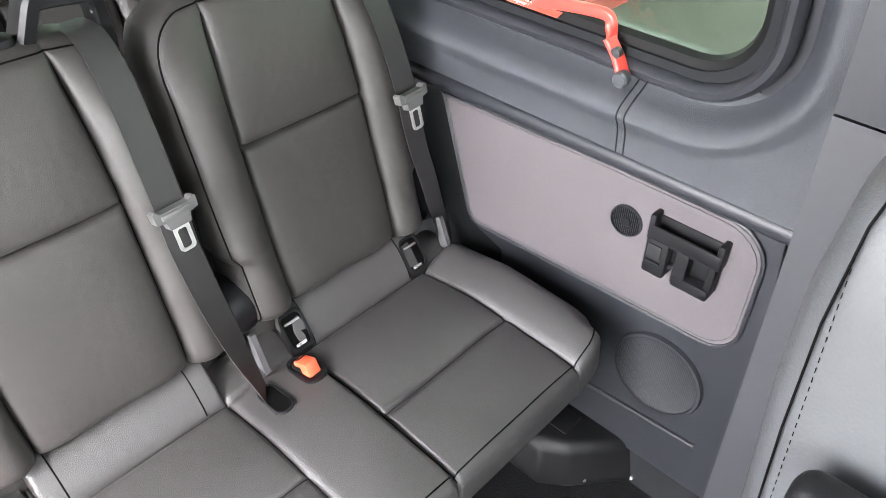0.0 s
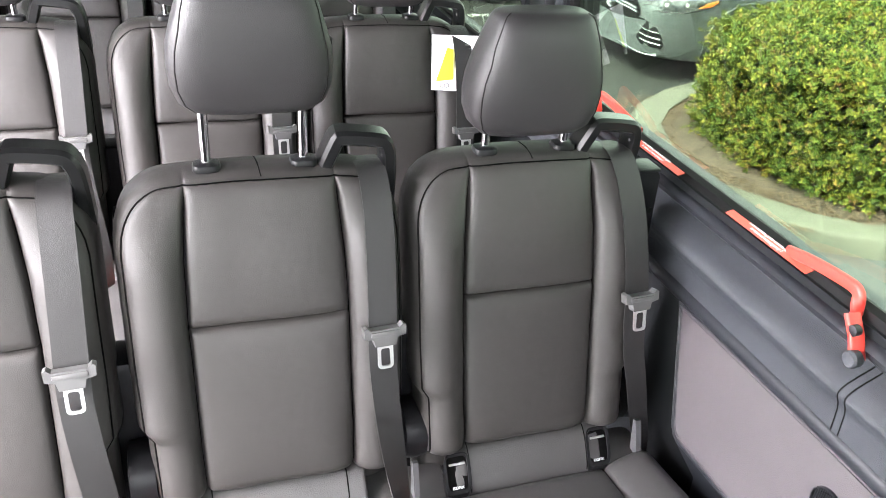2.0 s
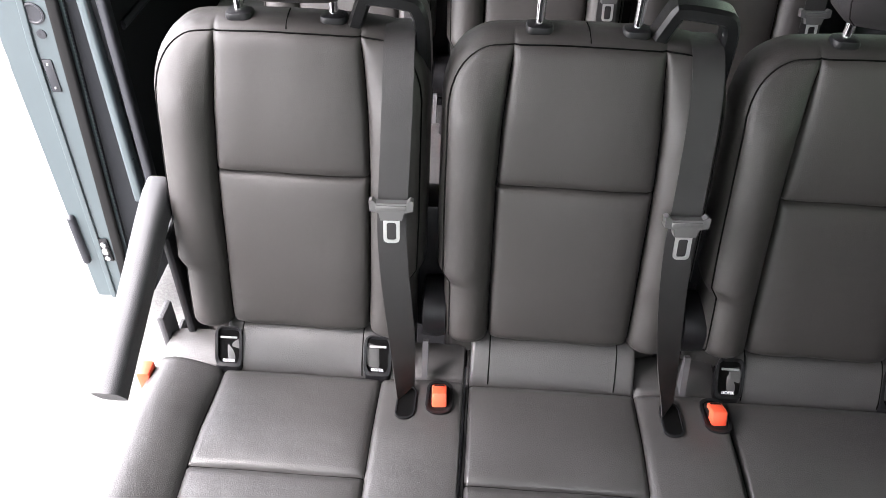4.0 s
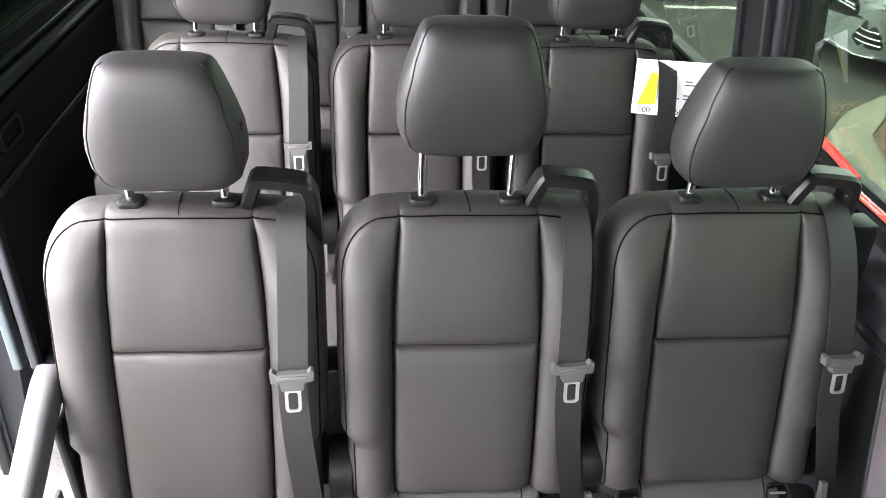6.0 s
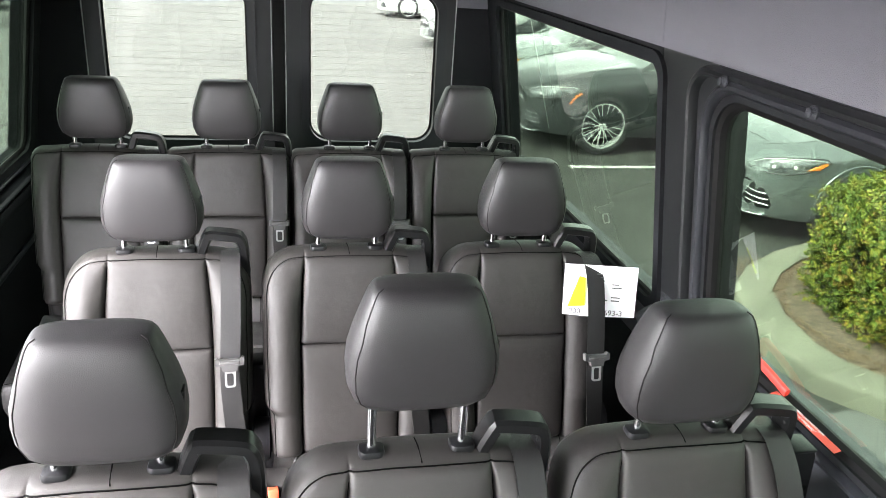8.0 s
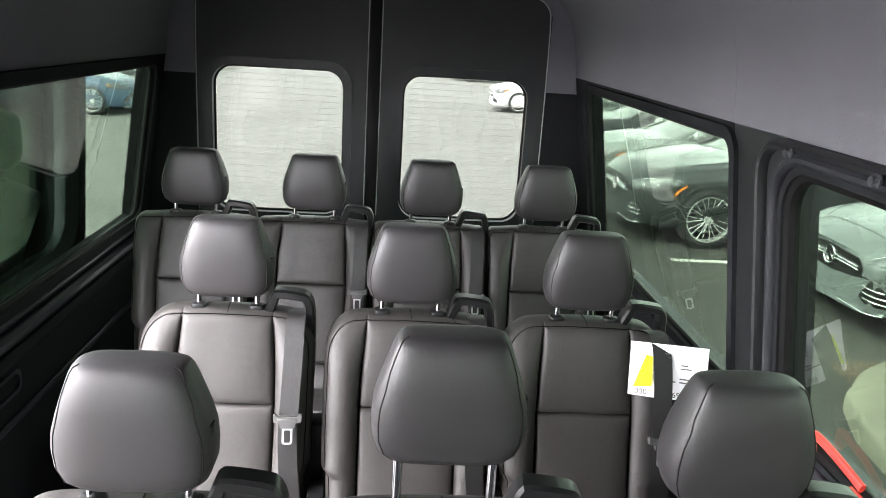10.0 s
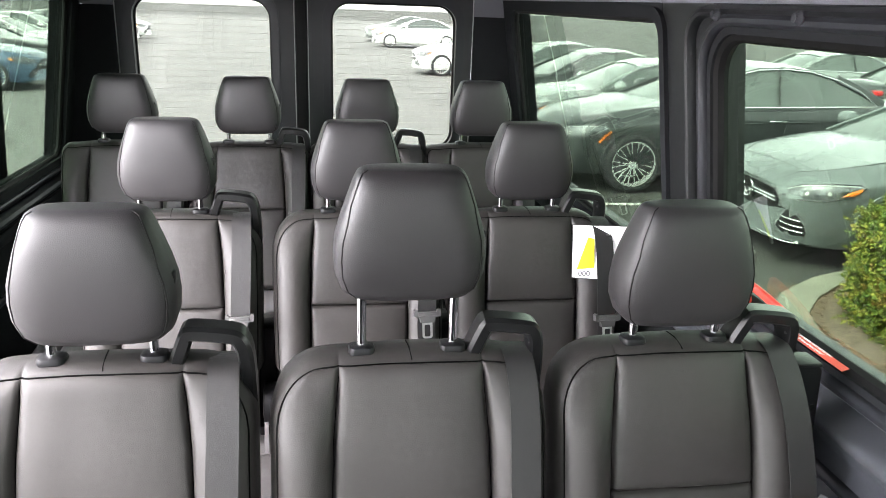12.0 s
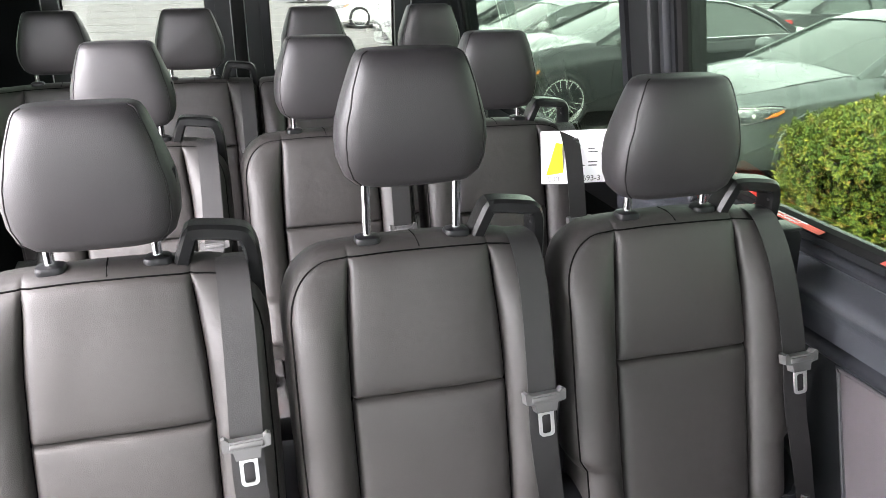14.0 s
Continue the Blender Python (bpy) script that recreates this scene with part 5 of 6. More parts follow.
def door_x(z):
    return 0.065 * (z - 0.5)


DW = (0.07, 1.05, 0.86, 1.58)
inner_l = spread(shifted(rrect(DW[1] - DW[0], DW[3] - DW[2], 0.12, 7), (DW[0] + DW[1]) / 2, (DW[2] + DW[3]) / 2))
full = to_rect(inner_l, 0.004, 1.116, -0.526, 1.716)
part("inner_panel", ring(full, inner_l, lambda y, z: Vector((door_x(z), y, z)), lambda y, z: Vector((door_x(z) - 0.05, y, z))), DARK_TRIM, sd)
part("outer_skin", ring(full, inner_l, lambda y, z: Vector((door_x(z) - 0.13 - 0.06 * max(0, 1 - abs(z - 0.5)), y, z)), lambda y, z: Vector((door_x(z) - 0.16 - 0.06 * max(0, 1 - abs(z - 0.5)), y, z))), BODY_PAINT, sd)
edge_prof = [(z, door_x(z)) for z in (-0.53, -0.2, 0.1, 0.5, 0.8, 1.05, 1.3, 1.72)]
for y0, y1 in ((0.0, 0.03), (1.09, 1.12)):
    lo = [(x - 0.002, z) for z, x in edge_prof] + [(x - 0.155 - 0.06 * max(0, 1 - abs(z - 0.5)), z) for z, x in reversed(edge_prof)]
    part("edge_face", slab(lo, lambda a, b: Vector((a, y0, b)), lambda a, b: Vector((a, y1, b))), BODY_PAINT, sd, "blue-grey painted door edge")
part("inner_trim", slab([(door_x(z) + o, z) for z, o in ((-0.50, -0.004), (-0.50, 0.06), (0.2, 0.10), (0.62, 0.10), (0.82, 0.05), (0.82, -0.004))], lambda a, b: Vector((a, 0.012, b)), lambda a, b: Vector((a, 1.09, b))), DARK_TRIM, sd, "black inner door trim")
part("window_pane", slab(inner_l, lambda y, z: Vector((door_x(z) - 0.09, y, z)), lambda y, z: Vector((door_x(z) - 0.095, y, z))), TINT_GLASS, sd, smooth=0)
part("edge_seal", sweep([(x - 0.025, -0.012, z) for z, x in edge_prof], rrect(0.035, 0.02, 0.008), up=(0, 1, 0)), RUBBER, sd)
part("edge_groove", sweep([(x - 0.095 - 0.03 * max(0, 1 - abs(z - 0.5)), -0.004, z) for z, x in edge_prof], rrect(0.02, 0.008, 0.003), up=(0, 1, 0)), BODY_PAINT, sd)
part("striker_plate", B((-0.142, -0.008, -0.345), (-0.110, 0.0, -0.24), 0.004), BLACK_PLASTIC, sd)
for z in (-0.262, -0.325):
    part("striker_bolt", lathe([(0.010, 0.0), (0.010, -0.008), (0.004, -0.011)], 14, "y", (-0.126, -0.008, z)), CHROME, sd)
part("striker_core", B((-0.136, -0.018, -0.305), (-0.116, -0.006, -0.282), 0.003), STEEL, sd)
part("bore", lathe([(0.032, 0.0), (0.032, -0.004), (0.027, -0.005), (0.024, -0.002), (0.002, -0.001)], 24, "y", (-0.089, 0.0, 0.593)), SMOOTH_TRIM, sd, "round dark rubber plug")
part("bore", lathe([(0.014, 0.0), (0.014, -0.003), (0.008, -0.004), (0.002, -0.002)], 16, "y", (-0.085, 0.0, 0.531)), SMOOTH_TRIM, sd)
cp = part("catch", B((-0.113, -0.004, 0.345), (-0.083, 0.0, 0.452), 0.003), SMOOTH_TRIM, sd, "dark rectangular catch plate")
for z in (0.36, 0.437):
    part("screw", lathe([(0.004, 0.0), (0.003, -0.003)], 10, "y", (-0.098, -0.004, z)), STEEL, cp)
part("pull_handle", B((-0.225, -0.02, -0.36), (-0.198, 0.05, -0.14), 0.012, 3), SMOOTH_TRIM, sd, "grey outer door handle")
# rubber seal round the door opening
SEAL_Z = (0.0, 0.2, 0.4, 0.6, 0.8, 1.0, 1.2, 1.4, 1.55, 1.68)
og = [on_wall(-1, 0.0)(OPEN_Y[1] - 0.012 + 0.06 * (z - 0.4), z) for z in SEAL_Z]
og += [on_wall(-1, 0.0)(OPEN_Y[1] - 0.01, 1.75), on_wall(-1, 0.0)(OPEN_Y[1] - 0.09, 1.785), on_wall(-1, 0.0)(OPEN_Y[0], 1.785)]
tagged(part("trim", sweep(og, rrect(0.028, 0.04, 0.010), up=(0, 1, 0)), SMOOTH_TRIM), "grey rubber seal round the sliding door opening", "seal", kind="structure")
og2 = [on_wall(-1, 0.05)(OPEN_Y[1] - 0.012 + 0.06 * (z - 0.4), z) for z in SEAL_Z]
tagged(part("trim", sweep(og2, rrect(0.03, 0.05, 0.010), up=(0, 1, 0)), BODY_PAINT), "blue-grey body flange behind the door seal", "flange", kind="structure")


# ---------------------------------------------------------------- outside
Z_G = -0.68
bm = bmesh.new()
bmesh.ops.create_grid(bm, x_segments=60, y_segments=60, size=200)
for v in bm.verts:
    v.co.z = Z_G
tagged(part("ground", bm, ASPHALT, smooth=0), "grey asphalt car park", "ground", kind="structure")
tagged(part("pavement", slab([(-60, -30), (1.15, -30), (1.15, 5.0), (2.0, 8.0), (2.7, 10.0), (4.5, 19.0), (16.0, 60.0), (16.0, 90), (-60, 90)], lambda x, y: Vector((x, y, Z_G + 0.004)), lambda x, y: Vector((x, y, Z_G - 0.01))), DRIVE, smooth=0), "pale worn driveway beside the van", "driveway", kind="structure")
tagged(part("road", B((-60, 1.30, Z_G + 0.004), (-1.4, 2.25, Z_G + 0.008)), PALE_CONCRETE, smooth=0), "white concrete gutter across the driveway", "gutter", kind="structure")


def stripe(x0, x1, y, group):
    s = thing("parking_line", "white painted parking bay line on asphalt", "road marking", group, at=((x0 + x1) / 2, y, Z_G + 0.004))
    part("paint", B((-(x1 - x0) / 2, -0.05, 0), ((x1 - x0) / 2, 0.05, 0.004)), LINE_PAINT, s, smooth=0)


for y in (7.4, 10.35, 13.3, 16.2):
    stripe(3.2, 8.2, y, "parking lines")

# island: concrete kerb in cast lengths round a bed of leaf litter
outer = [(12.0, 4.62), (6.0, 4.62), (4.35, 4.58), (3.95, 4.42), (3.5, 4.12), (3.17, 3.75), (3.0, 3.3), (2.93, 2.8), (3.0, 2.48), (3.22, 2.18), (3.5, 1.92), (3.8, 1.76), (4.08, 1.70), (4.5, 1.68), (6.0, 1.66), (12.0, 1.6)]
inner = [(12.0, 4.38), (6.0, 4.38), (4.40, 4.35), (4.06, 4.20), (3.72, 3.96), (3.44, 3.66), (3.28, 3.25), (3.23, 2.84), (3.27, 2.62), (3.42, 2.38), (3.60, 2.14), (3.84, 1.95), (4.12, 1.87), (4.5, 1.87), (6.0, 1.86), (12.0, 1.8)]
kerb = thing("kerb", "pale concrete kerb round a planted island", "kerb")
for i in range(len(outer) - 1):
    red = i >= len(outer) - 4
    (ax_, ay), (bx, by), (cx_, cy_), (dx, dy) = outer[i], outer[i + 1], inner[i + 1], inner[i]
    z0, z1 = Z_G - 0.02, Z_G + 0.145
    bk = bmesh.new()
    lo = [bk.verts.new((x, y, z0)) for x, y in ((ax_, ay), (bx, by), (cx_, cy_), (dx, dy))]
    hi = [bk.verts.new((x, y, z1)) for x, y in ((ax_, ay), (bx, by), (cx_, cy_), (dx, dy))]
    bk.faces.new(lo)
    bk.faces.new(hi)
    for q in range(4):
        bk.faces.new((lo[q], lo[(q + 1) % 4], hi[(q + 1) % 4], hi[q]))
    top_outer = [e for e in bk.edges if set(e.verts) == {hi[0], hi[1]}]
    bmesh.ops.bevel(bk, geom=top_outer, offset=0.035, segments=3, profile=0.5, affect="EDGES")
    part("kerb_length", bk, RED_PAINT if red else CONCRETE, kerb, "red painted kerb" if red else "", smooth=40)
apron = [(3.10, 2.35), (3.6, 2.0), (4.12, 1.80), (4.14, 1.62), (4.17, 1.45), (4.06, 1.31), (3.8, 1.26), (3.42, 1.10), (3.0, 1.3), (2.75, 2.2)]
apron = [(a + 0.06 * noise.noise(Vector((a * 4, b * 4, 0))) + 0.04 * noise.noise(Vector((a * 14, b * 14, 5))), b + 0.10 * noise.noise(Vector((a * 4, b * 4, 9))) + 0.05 * noise.noise(Vector((a * 14, b * 14, 2))))
         for a, b in spread(apron, 8)]
tagged(part("pavement", slab(apron, lambda x, y: Vector((x, y, Z_G + 0.006)), lambda x, y: Vector((x, y, Z_G - 0.02))), DRIVE, smooth=0), "worn concrete apron at the kerb", "pavement", kind="structure")
tagged(part("soil_bed", slab(inner, lambda x, y: Vector((x, y, Z_G + 0.125)), lambda x, y: Vector((x, y, Z_G - 0.02))), MULCH, smooth=0), "brown leaf litter under the hedge", "soil", kind="stuff")

LEAF = mat("hedge_leaves", (0.13, 0.19, 0.02), 0.6, var=0.25, scale=3, spec=0.3)
ln, ll = LEAF.node_tree.nodes, LEAF.node_tree.links
geo = ln.new("ShaderNodeNewGeometry")
lr = ln.new("ShaderNodeValToRGB")
lr.color_ramp.elements[0].color, lr.color_ramp.elements[0].position = (0.05, 0.085, 0.016, 1), 0.0
lr.color_ramp.elements[1].color, lr.color_ramp.elements[1].position = (0.50, 0.40, 0.06, 1), 1.0
for p, c in ((0.35, (0.10, 0.15, 0.025, 1)), (0.58, (0.20, 0.215, 0.032, 1)), (0.74, (0.35, 0.31, 0.045, 1)), (0.84, (0.30, 0.15, 0.06, 1))):
    e = lr.color_ramp.elements.new(p)
    e.color = c
patchy = ln.new("ShaderNodeTexNoise")
patchy.inputs["Scale"].default_value = 7.0
coord = ln.new("ShaderNodeTexCoord")
ll.new(coord.outputs["Object"], patchy.inputs["Vector"])
blend = ln.new("ShaderNodeMapRange")                  # shoots differ by patch, leaves within a shoot a little
blend.inputs["From Min"].default_value, blend.inputs["From Max"].default_value = 0.3, 0.7
ll.new(patchy.outputs["Fac"], blend.inputs["Value"])
fac = ln.new("ShaderNodeMix")
fac.inputs["Factor"].default_value = 0.5
ll.new(geo.outputs["Random Per Island"], fac.inputs["A"])
ll.new(blend.outputs[0], fac.inputs["B"])
ll.new(fac.outputs["Result"], lr.inputs["Fac"])
ll.new(lr.outputs[0], ln["Principled BSDF"].inputs["Base Color"])
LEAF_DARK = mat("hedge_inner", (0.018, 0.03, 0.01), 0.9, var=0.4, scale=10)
DRY = mat("dry_leaf", (0.22, 0.145, 0.09), 0.8, var=0.4, scale=15, per_object=0.3)


def hedge(name, cx, cy, rx, ry, top, count, seed):
    """A clipped rounded shrub: dark core and a crust of small folded leaves with gaps."""
    h = thing(name, "rounded clipped hedge with yellow-green leaf tips", "hedge", at=(cx, cy, Z_G + 0.12))
    rg = np.random.RandomState(seed)
    H = top - (Z_G + 0.12)
    cb = bmesh.new()
    bmesh.ops.create_icosphere(cb, subdivisions=4, radius=1.0)
    def shape(d, s=1.0):
        x, y, z = d
        if z < 0:                                    # sides fall straight to the ground
            q = 1 / max(0.3, math.sqrt(1 - z * z))
            x, y = x * q, y * q
        e = 0.86
        v = Vector((math.copysign(abs(x) ** e, x) * rx * 0.93, math.copysign(abs(y) ** e, y) * ry * 0.93, H * 0.5 + math.copysign(abs(z) ** 0.75, z) * H * 0.5))
        w = 1 + 0.10 * noise.noise(Vector((v.x * 1.6 + seed, v.y * 1.6, v.z * 1.6))) + 0.05 * noise.noise(Vector((v.x * 5, v.y * 5 + seed, v.z * 5)))
        low = 0.965 + 0.035 * min(1.0, v.z / (H * 0.45))
        return Vector((v.x * w * s * low, v.y * w * s * low, max(0.02, H * 0.5 + (v.z - H * 0.5) * s * (0.5 + 0.5 * w))))
    for v in cb.verts:
        v.co = shape(tuple(v.co), 0.88)
    part("core", cb, LEAF_DARK, h, "solid dark green core")
    vs, fs = [], []
    for i in range(count // 7):                      # sprigs: leaves set round a short shoot
        d = rg.normal(size=3)
        d /= np.linalg.norm(d)
        if d[2] < -0.93:
            continue
        s = 0.87 + 0.13 * rg.rand() ** 0.7 + 0.03 * max(0.0, rg.normal())
        p = shape(tuple(d), s)
        ax = (Vector(d) * 0.7 + Vector((0, 0, 0.55)) + Vector(rg.normal(size=3)) * 0.35).normalized()
        e1 = ax.cross(Vector(rg.normal(size=3))).normalized()
        e2 = ax.cross(e1)
        L0 = 0.026 + 0.017 * rg.rand()
        for q in range(7):
            a = 2.4 * q + rg.rand() * 0.5
            tilt = 1.15 - 0.13 * q + 0.2 * rg.rand()
            side = e1 * math.cos(a) + e2 * math.sin(a)
            t = ax * math.cos(tilt) + side * math.sin(tilt)
            b = ax.cross(side)
            nn = t.cross(b)
            base = p + ax * (0.008 * q)
            L, W = L0 * (0.8 + 0.4 * rg.rand()), 0.017 + 0.010 * rg.rand()
            o = len(vs)
            vs += [base, base + t * L * 0.5 + b * W * 0.5 + nn * 0.003, base + t * L - nn * 0.004, base + t * L * 0.5 - b * W * 0.5 + nn * 0.003, base + t * L * 0.5]
            fs += [(o, o + 1, o + 4), (o + 1, o + 2, o + 4), (o + 2, o + 3, o + 4), (o + 3, o, o + 4)]
    me = bpy.data.meshes.new("leaves")
    me.from_pydata([tuple(v) for v in vs], [], fs)
    me.materials.append(LEAF)
    lv = new("leaves", me)
    lv.parent = h
    tagged(lv, "small yellow-green hedge leaves", kind="stuff")
    return h


hedge("hedge", 5.02, 3.0, 1.53, 1.25, 0.45, 115000, 3)
hedge("hedge", 7.6, 3.05, 1.35, 1.15, 0.42, 24000, 8)

# fallen leaves on the bed and kerb
fall_v, fall_f = [], []
rg = np.random.RandomState(11)
for i in range(8000):
    a = rg.rand() * 2 * math.pi
    rr_ = 0.78 + 0.42 * rg.rand()
    x, y = 4.45 + 1.38 * rr_ * math.cos(a), 3.1 + 1.28 * rr_ * math.sin(a)
    if not (3.28 < x < 6.4 and 1.95 < y < 4.3):
        continue
    z = Z_G + 0.127 + 0.008 * rg.rand()
    t = rg.rand() * 6.28
    L, W = 0.008 + 0.014 * rg.rand(), 0.004 + 0.007 * rg.rand()
    c, s = math.cos(t), math.sin(t)
    o = len(fall_v)
    fall_v += [(x - c * L, y - s * L, z), (x + s * W, y - c * W, z + 0.008), (x + c * L, y + s * L, z + 0.004 * rg.rand()), (x - s * W, y + c * W, z + 0.01)]
    fall_f.append((o, o + 1, o + 2, o + 3))
tagged(part("fallen_leaves", (fall_v, fall_f), DRY, smooth=0), "brown fallen leaves on the soil bed", "leaves", kind="stuff")

# ---------------------------------------------------------------- parked cars
from mathutils.bvhtree import BVHTree

# opaque panes; the base colour is lightened to stand for reflected sky
CAR_GLASS = mat("car_window", (0.075, 0.088, 0.082), 0.05, var=0.12, scale=3, spec=0.8, coat=0.3)
TYRE = mat("tyre_rubber", (0.02, 0.02, 0.021), 0.75, var=0.1, scale=30)
RIM = mat("alloy_rim", (0.7, 0.7, 0.69), 0.35, metal=0.6, var=0.05)
BLACK_GLOSS = mat("gloss_black", (0.012, 0.012, 0.013), 0.2, var=0.05)
LAMP = mat("headlamp_lens", (0.12, 0.125, 0.13), 0.10, var=0.9, scale=22, metal=0.3, coat=0.6)
AMBER = mat("amber_reflector", (0.8, 0.22, 0.03), 0.25, var=0.05)
TAIL = mat("red_tail_lamp", (0.5, 0.02, 0.02), 0.2, var=0.05)
W_T = [(0, 0.62), (0.05, 0.70), (0.15, 0.775), (0.35, 0.85), (0.6, 0.893), (1.0, 0.91), (2.4, 0.915), (3.7, 0.91), (4.2, 0.87), (4.55, 0.80), (4.72, 0.68)]
T_T = [(0, 0.665), (0.06, 0.725), (0.2, 0.785), (0.5, 0.855), (0.9, 0.92), (1.3, 0.965), (1.6, 0.97), (2.6, 0.98), (3.6, 1.0), (3.9, 1.015), (4.45, 1.0), (4.65, 0.95), (4.72, 0.86)]
B_T = [(0, 0.21), (0.3, 0.18), (1.0, 0.17), (3.8, 0.18), (4.5, 0.24), (4.72, 0.30)]


def car_half(X):
    """Half cross-section of the body, from the sill round to the bonnet's crown."""
    w, t, b = lerp(W_T, X), lerp(T_T, X), lerp(B_T, X)
    ridge = 0.010 if 0.15 < X < 1.4 else 0.0
    return [(0, b), (w * 0.82, b), (w * 0.94, b + 0.03), (w * 0.985, b + 0.11), (w, 0.42), (w * 0.992, 0.52), (w * 0.985, 0.60), (w * 0.988, t - 0.15), (w * 0.975, t - 0.10),
            (w * 0.94, t - 0.052), (w * 0.88, t - 0.022), (w * 0.76, t + ridge), (w * 0.66, t + 0.006), (w * 0.35, t + 0.024), (0, t + 0.030)]


def car_body():
    Xs = [0, 0.03, 0.08, 0.15, 0.25, 0.4, 0.6, 0.8, 1.0, 1.2, 1.4, 1.7, 2.1, 2.5, 3.0, 3.4, 3.7, 4.0, 4.25, 4.45, 4.6, 4.68, 4.72]
    vs, fs = [], []
    for X in Xs:
        hp = car_half(X)
        bow = 0.10 * max(0.0, 1 - X / 0.4)
        loop = [(y, z) for y, z in hp] + [(-y, z) for y, z in reversed(hp[1:-1])]
        for y, z in loop:
            vs.append((X + bow * (abs(y) / 0.7) ** 2 + 0.06 * max(0, 1 - X / 0.3) * max(0.0, (z - 0.5)), y, z))
    k = len(vs) // len(Xs)
    fs = [(j * k + i, j * k + (i + 1) % k, (j + 1) * k + (i + 1) % k, (j + 1) * k + i) for j in range(len(Xs) - 1) for i in range(k)]
    fs += [tuple(range(k)), tuple((len(Xs) - 1) * k + i for i in range(k))]
    return vs, fs


BODY_V, BODY_F = car_body()
SKIN = BVHTree.FromPolygons([Vector(v) for v in BODY_V], BODY_F)


def on_skin(p, d, lift):
    """Drops a point along d on to the car's skin and lifts it off by a little."""
    p, d = Vector(p), Vector(d).normalized()
    hit, nrm, _, _ = SKIN.ray_cast(p - d * 1.5, d)
    if hit is None:
        return p
    if nrm.dot(d) > 0:
        nrm = -nrm
    return hit + nrm * lift


def patch(loop, d, lift):
    """A thin shell in the shape of a loop, lying on the car's skin."""
    L = [Vector(p) for p in loop]
    c = sum(L, Vector()) / len(L)
    m = len(L)
    vs = [on_skin(c, d, lift)]
    fs = []
    for q in (0.3, 0.55, 0.8, 1.0):
        vs += [on_skin(c + (p - c) * q, d, lift if q < 1 else lift * 0.8) for p in L]
    vs += [on_skin(p, d, -0.012) for p in L]
    fs += [(0, 1 + i, 1 + (i + 1) % m) for i in range(m)]
    for j in range(4):
        o = 1 + j * m
        fs += [(o + i, o + (i + 1) % m, o + m + (i + 1) % m, o + m + i) for i in range(m)]
    return vs, fs


def trace(points, d, lift, r, times=1):
    """A thin cord or bright strip following the car's skin."""
    return sweep([on_skin(p, d, lift) for p in smooth_line(points, times)], circle(r, 6), up=(0.1, 0.2, 1))


def carve(body, cuts):
    """Cuts wheel arches out of a mesh object and leaves a plain mesh."""
    tmp = []
    for X, r in cuts:
        c = part("cutter", lathe([(r, -1.2), (r, 1.2)], 40, "y", (X, 0, 0.34)), TYRE, smooth=0)
        md = body.modifiers.new("arch", "BOOLEAN")
        md.operation, md.object, md.solver = "DIFFERENCE", c, "EXACT"
        tmp.append(c)
    dg = bpy.context.evaluated_depsgraph_get()
    me = bpy.data.meshes.new_from_object(body.evaluated_get(dg))
    body.modifiers.clear()
    body.data = me
    for c in tmp:
        bpy.data.objects.remove(c)
    me.polygons.foreach_set("use_smooth", [True] * len(me.polygons))
    me.set_sharp_from_angle(angle=radians(32))


def wheel(parent, X, y, s):
    r, q = 0.338, 0.252
    w = part("wheel", lathe([(q, s * 0.03), (q + 0.004, s * 0.105), (0.29, s * 0.118), (r - 0.010, s * 0.10), (r, s * 0.06), (r, -s * 0.06), (r - 0.010, -s * 0.10), (0.29, -s * 0.115), (q, -s * 0.105)], 44, "y", caps=False), TYRE, parent)
    w.location = (X, y, r)
    part("rim", lathe([(q - 0.014, s * 0.02), (q - 0.012, s * 0.095), (q - 0.006, s * 0.112), (q + 0.006, s * 0.112), (q + 0.006, s * 0.02)], 44, "y", caps=False), RIM, w)
    part("hub", lathe([(0.062, s * 0.05), (0.062, s * 0.088), (0.052, s * 0.098), (0.034, s * 0.098), (0.032, s * 0.104), (0.004, s * 0.106)], 24, "y"), RIM, w)
    part("brake_disc", lathe([(0.17, s * 0.0), (0.17, s * 0.012), (0.06, s * 0.014)], 32, "y"), STEEL, w)
    part("inner_barrel", lathe([(q - 0.008, s * 0.025), (q - 0.03, -s * 0.09), (0.02, -s * 0.09)], 32, "y", caps=False), RUBBER, w)
    for i in range(10):
        a = 2 * math.pi * i / 10
        sp = []
        for t in (-0.085, 0.085):
            p0, p1 = a + t * 0.9, a + t * 1.7
            sp.append(sweep([(0.05 * math.cos(p0), s * 0.086, 0.05 * math.sin(p0)), (0.15 * math.cos((p0 + p1) / 2), s * 0.092, 0.15 * math.sin((p0 + p1) / 2)), ((q - 0.008) * math.cos(p1), s * 0.098, (q - 0.008) * math.sin(p1))], rrect(0.010, 0.020, 0.003, 1), up=(0, 1, 0)))
        part("spoke", merged(*sp), RIM, w)


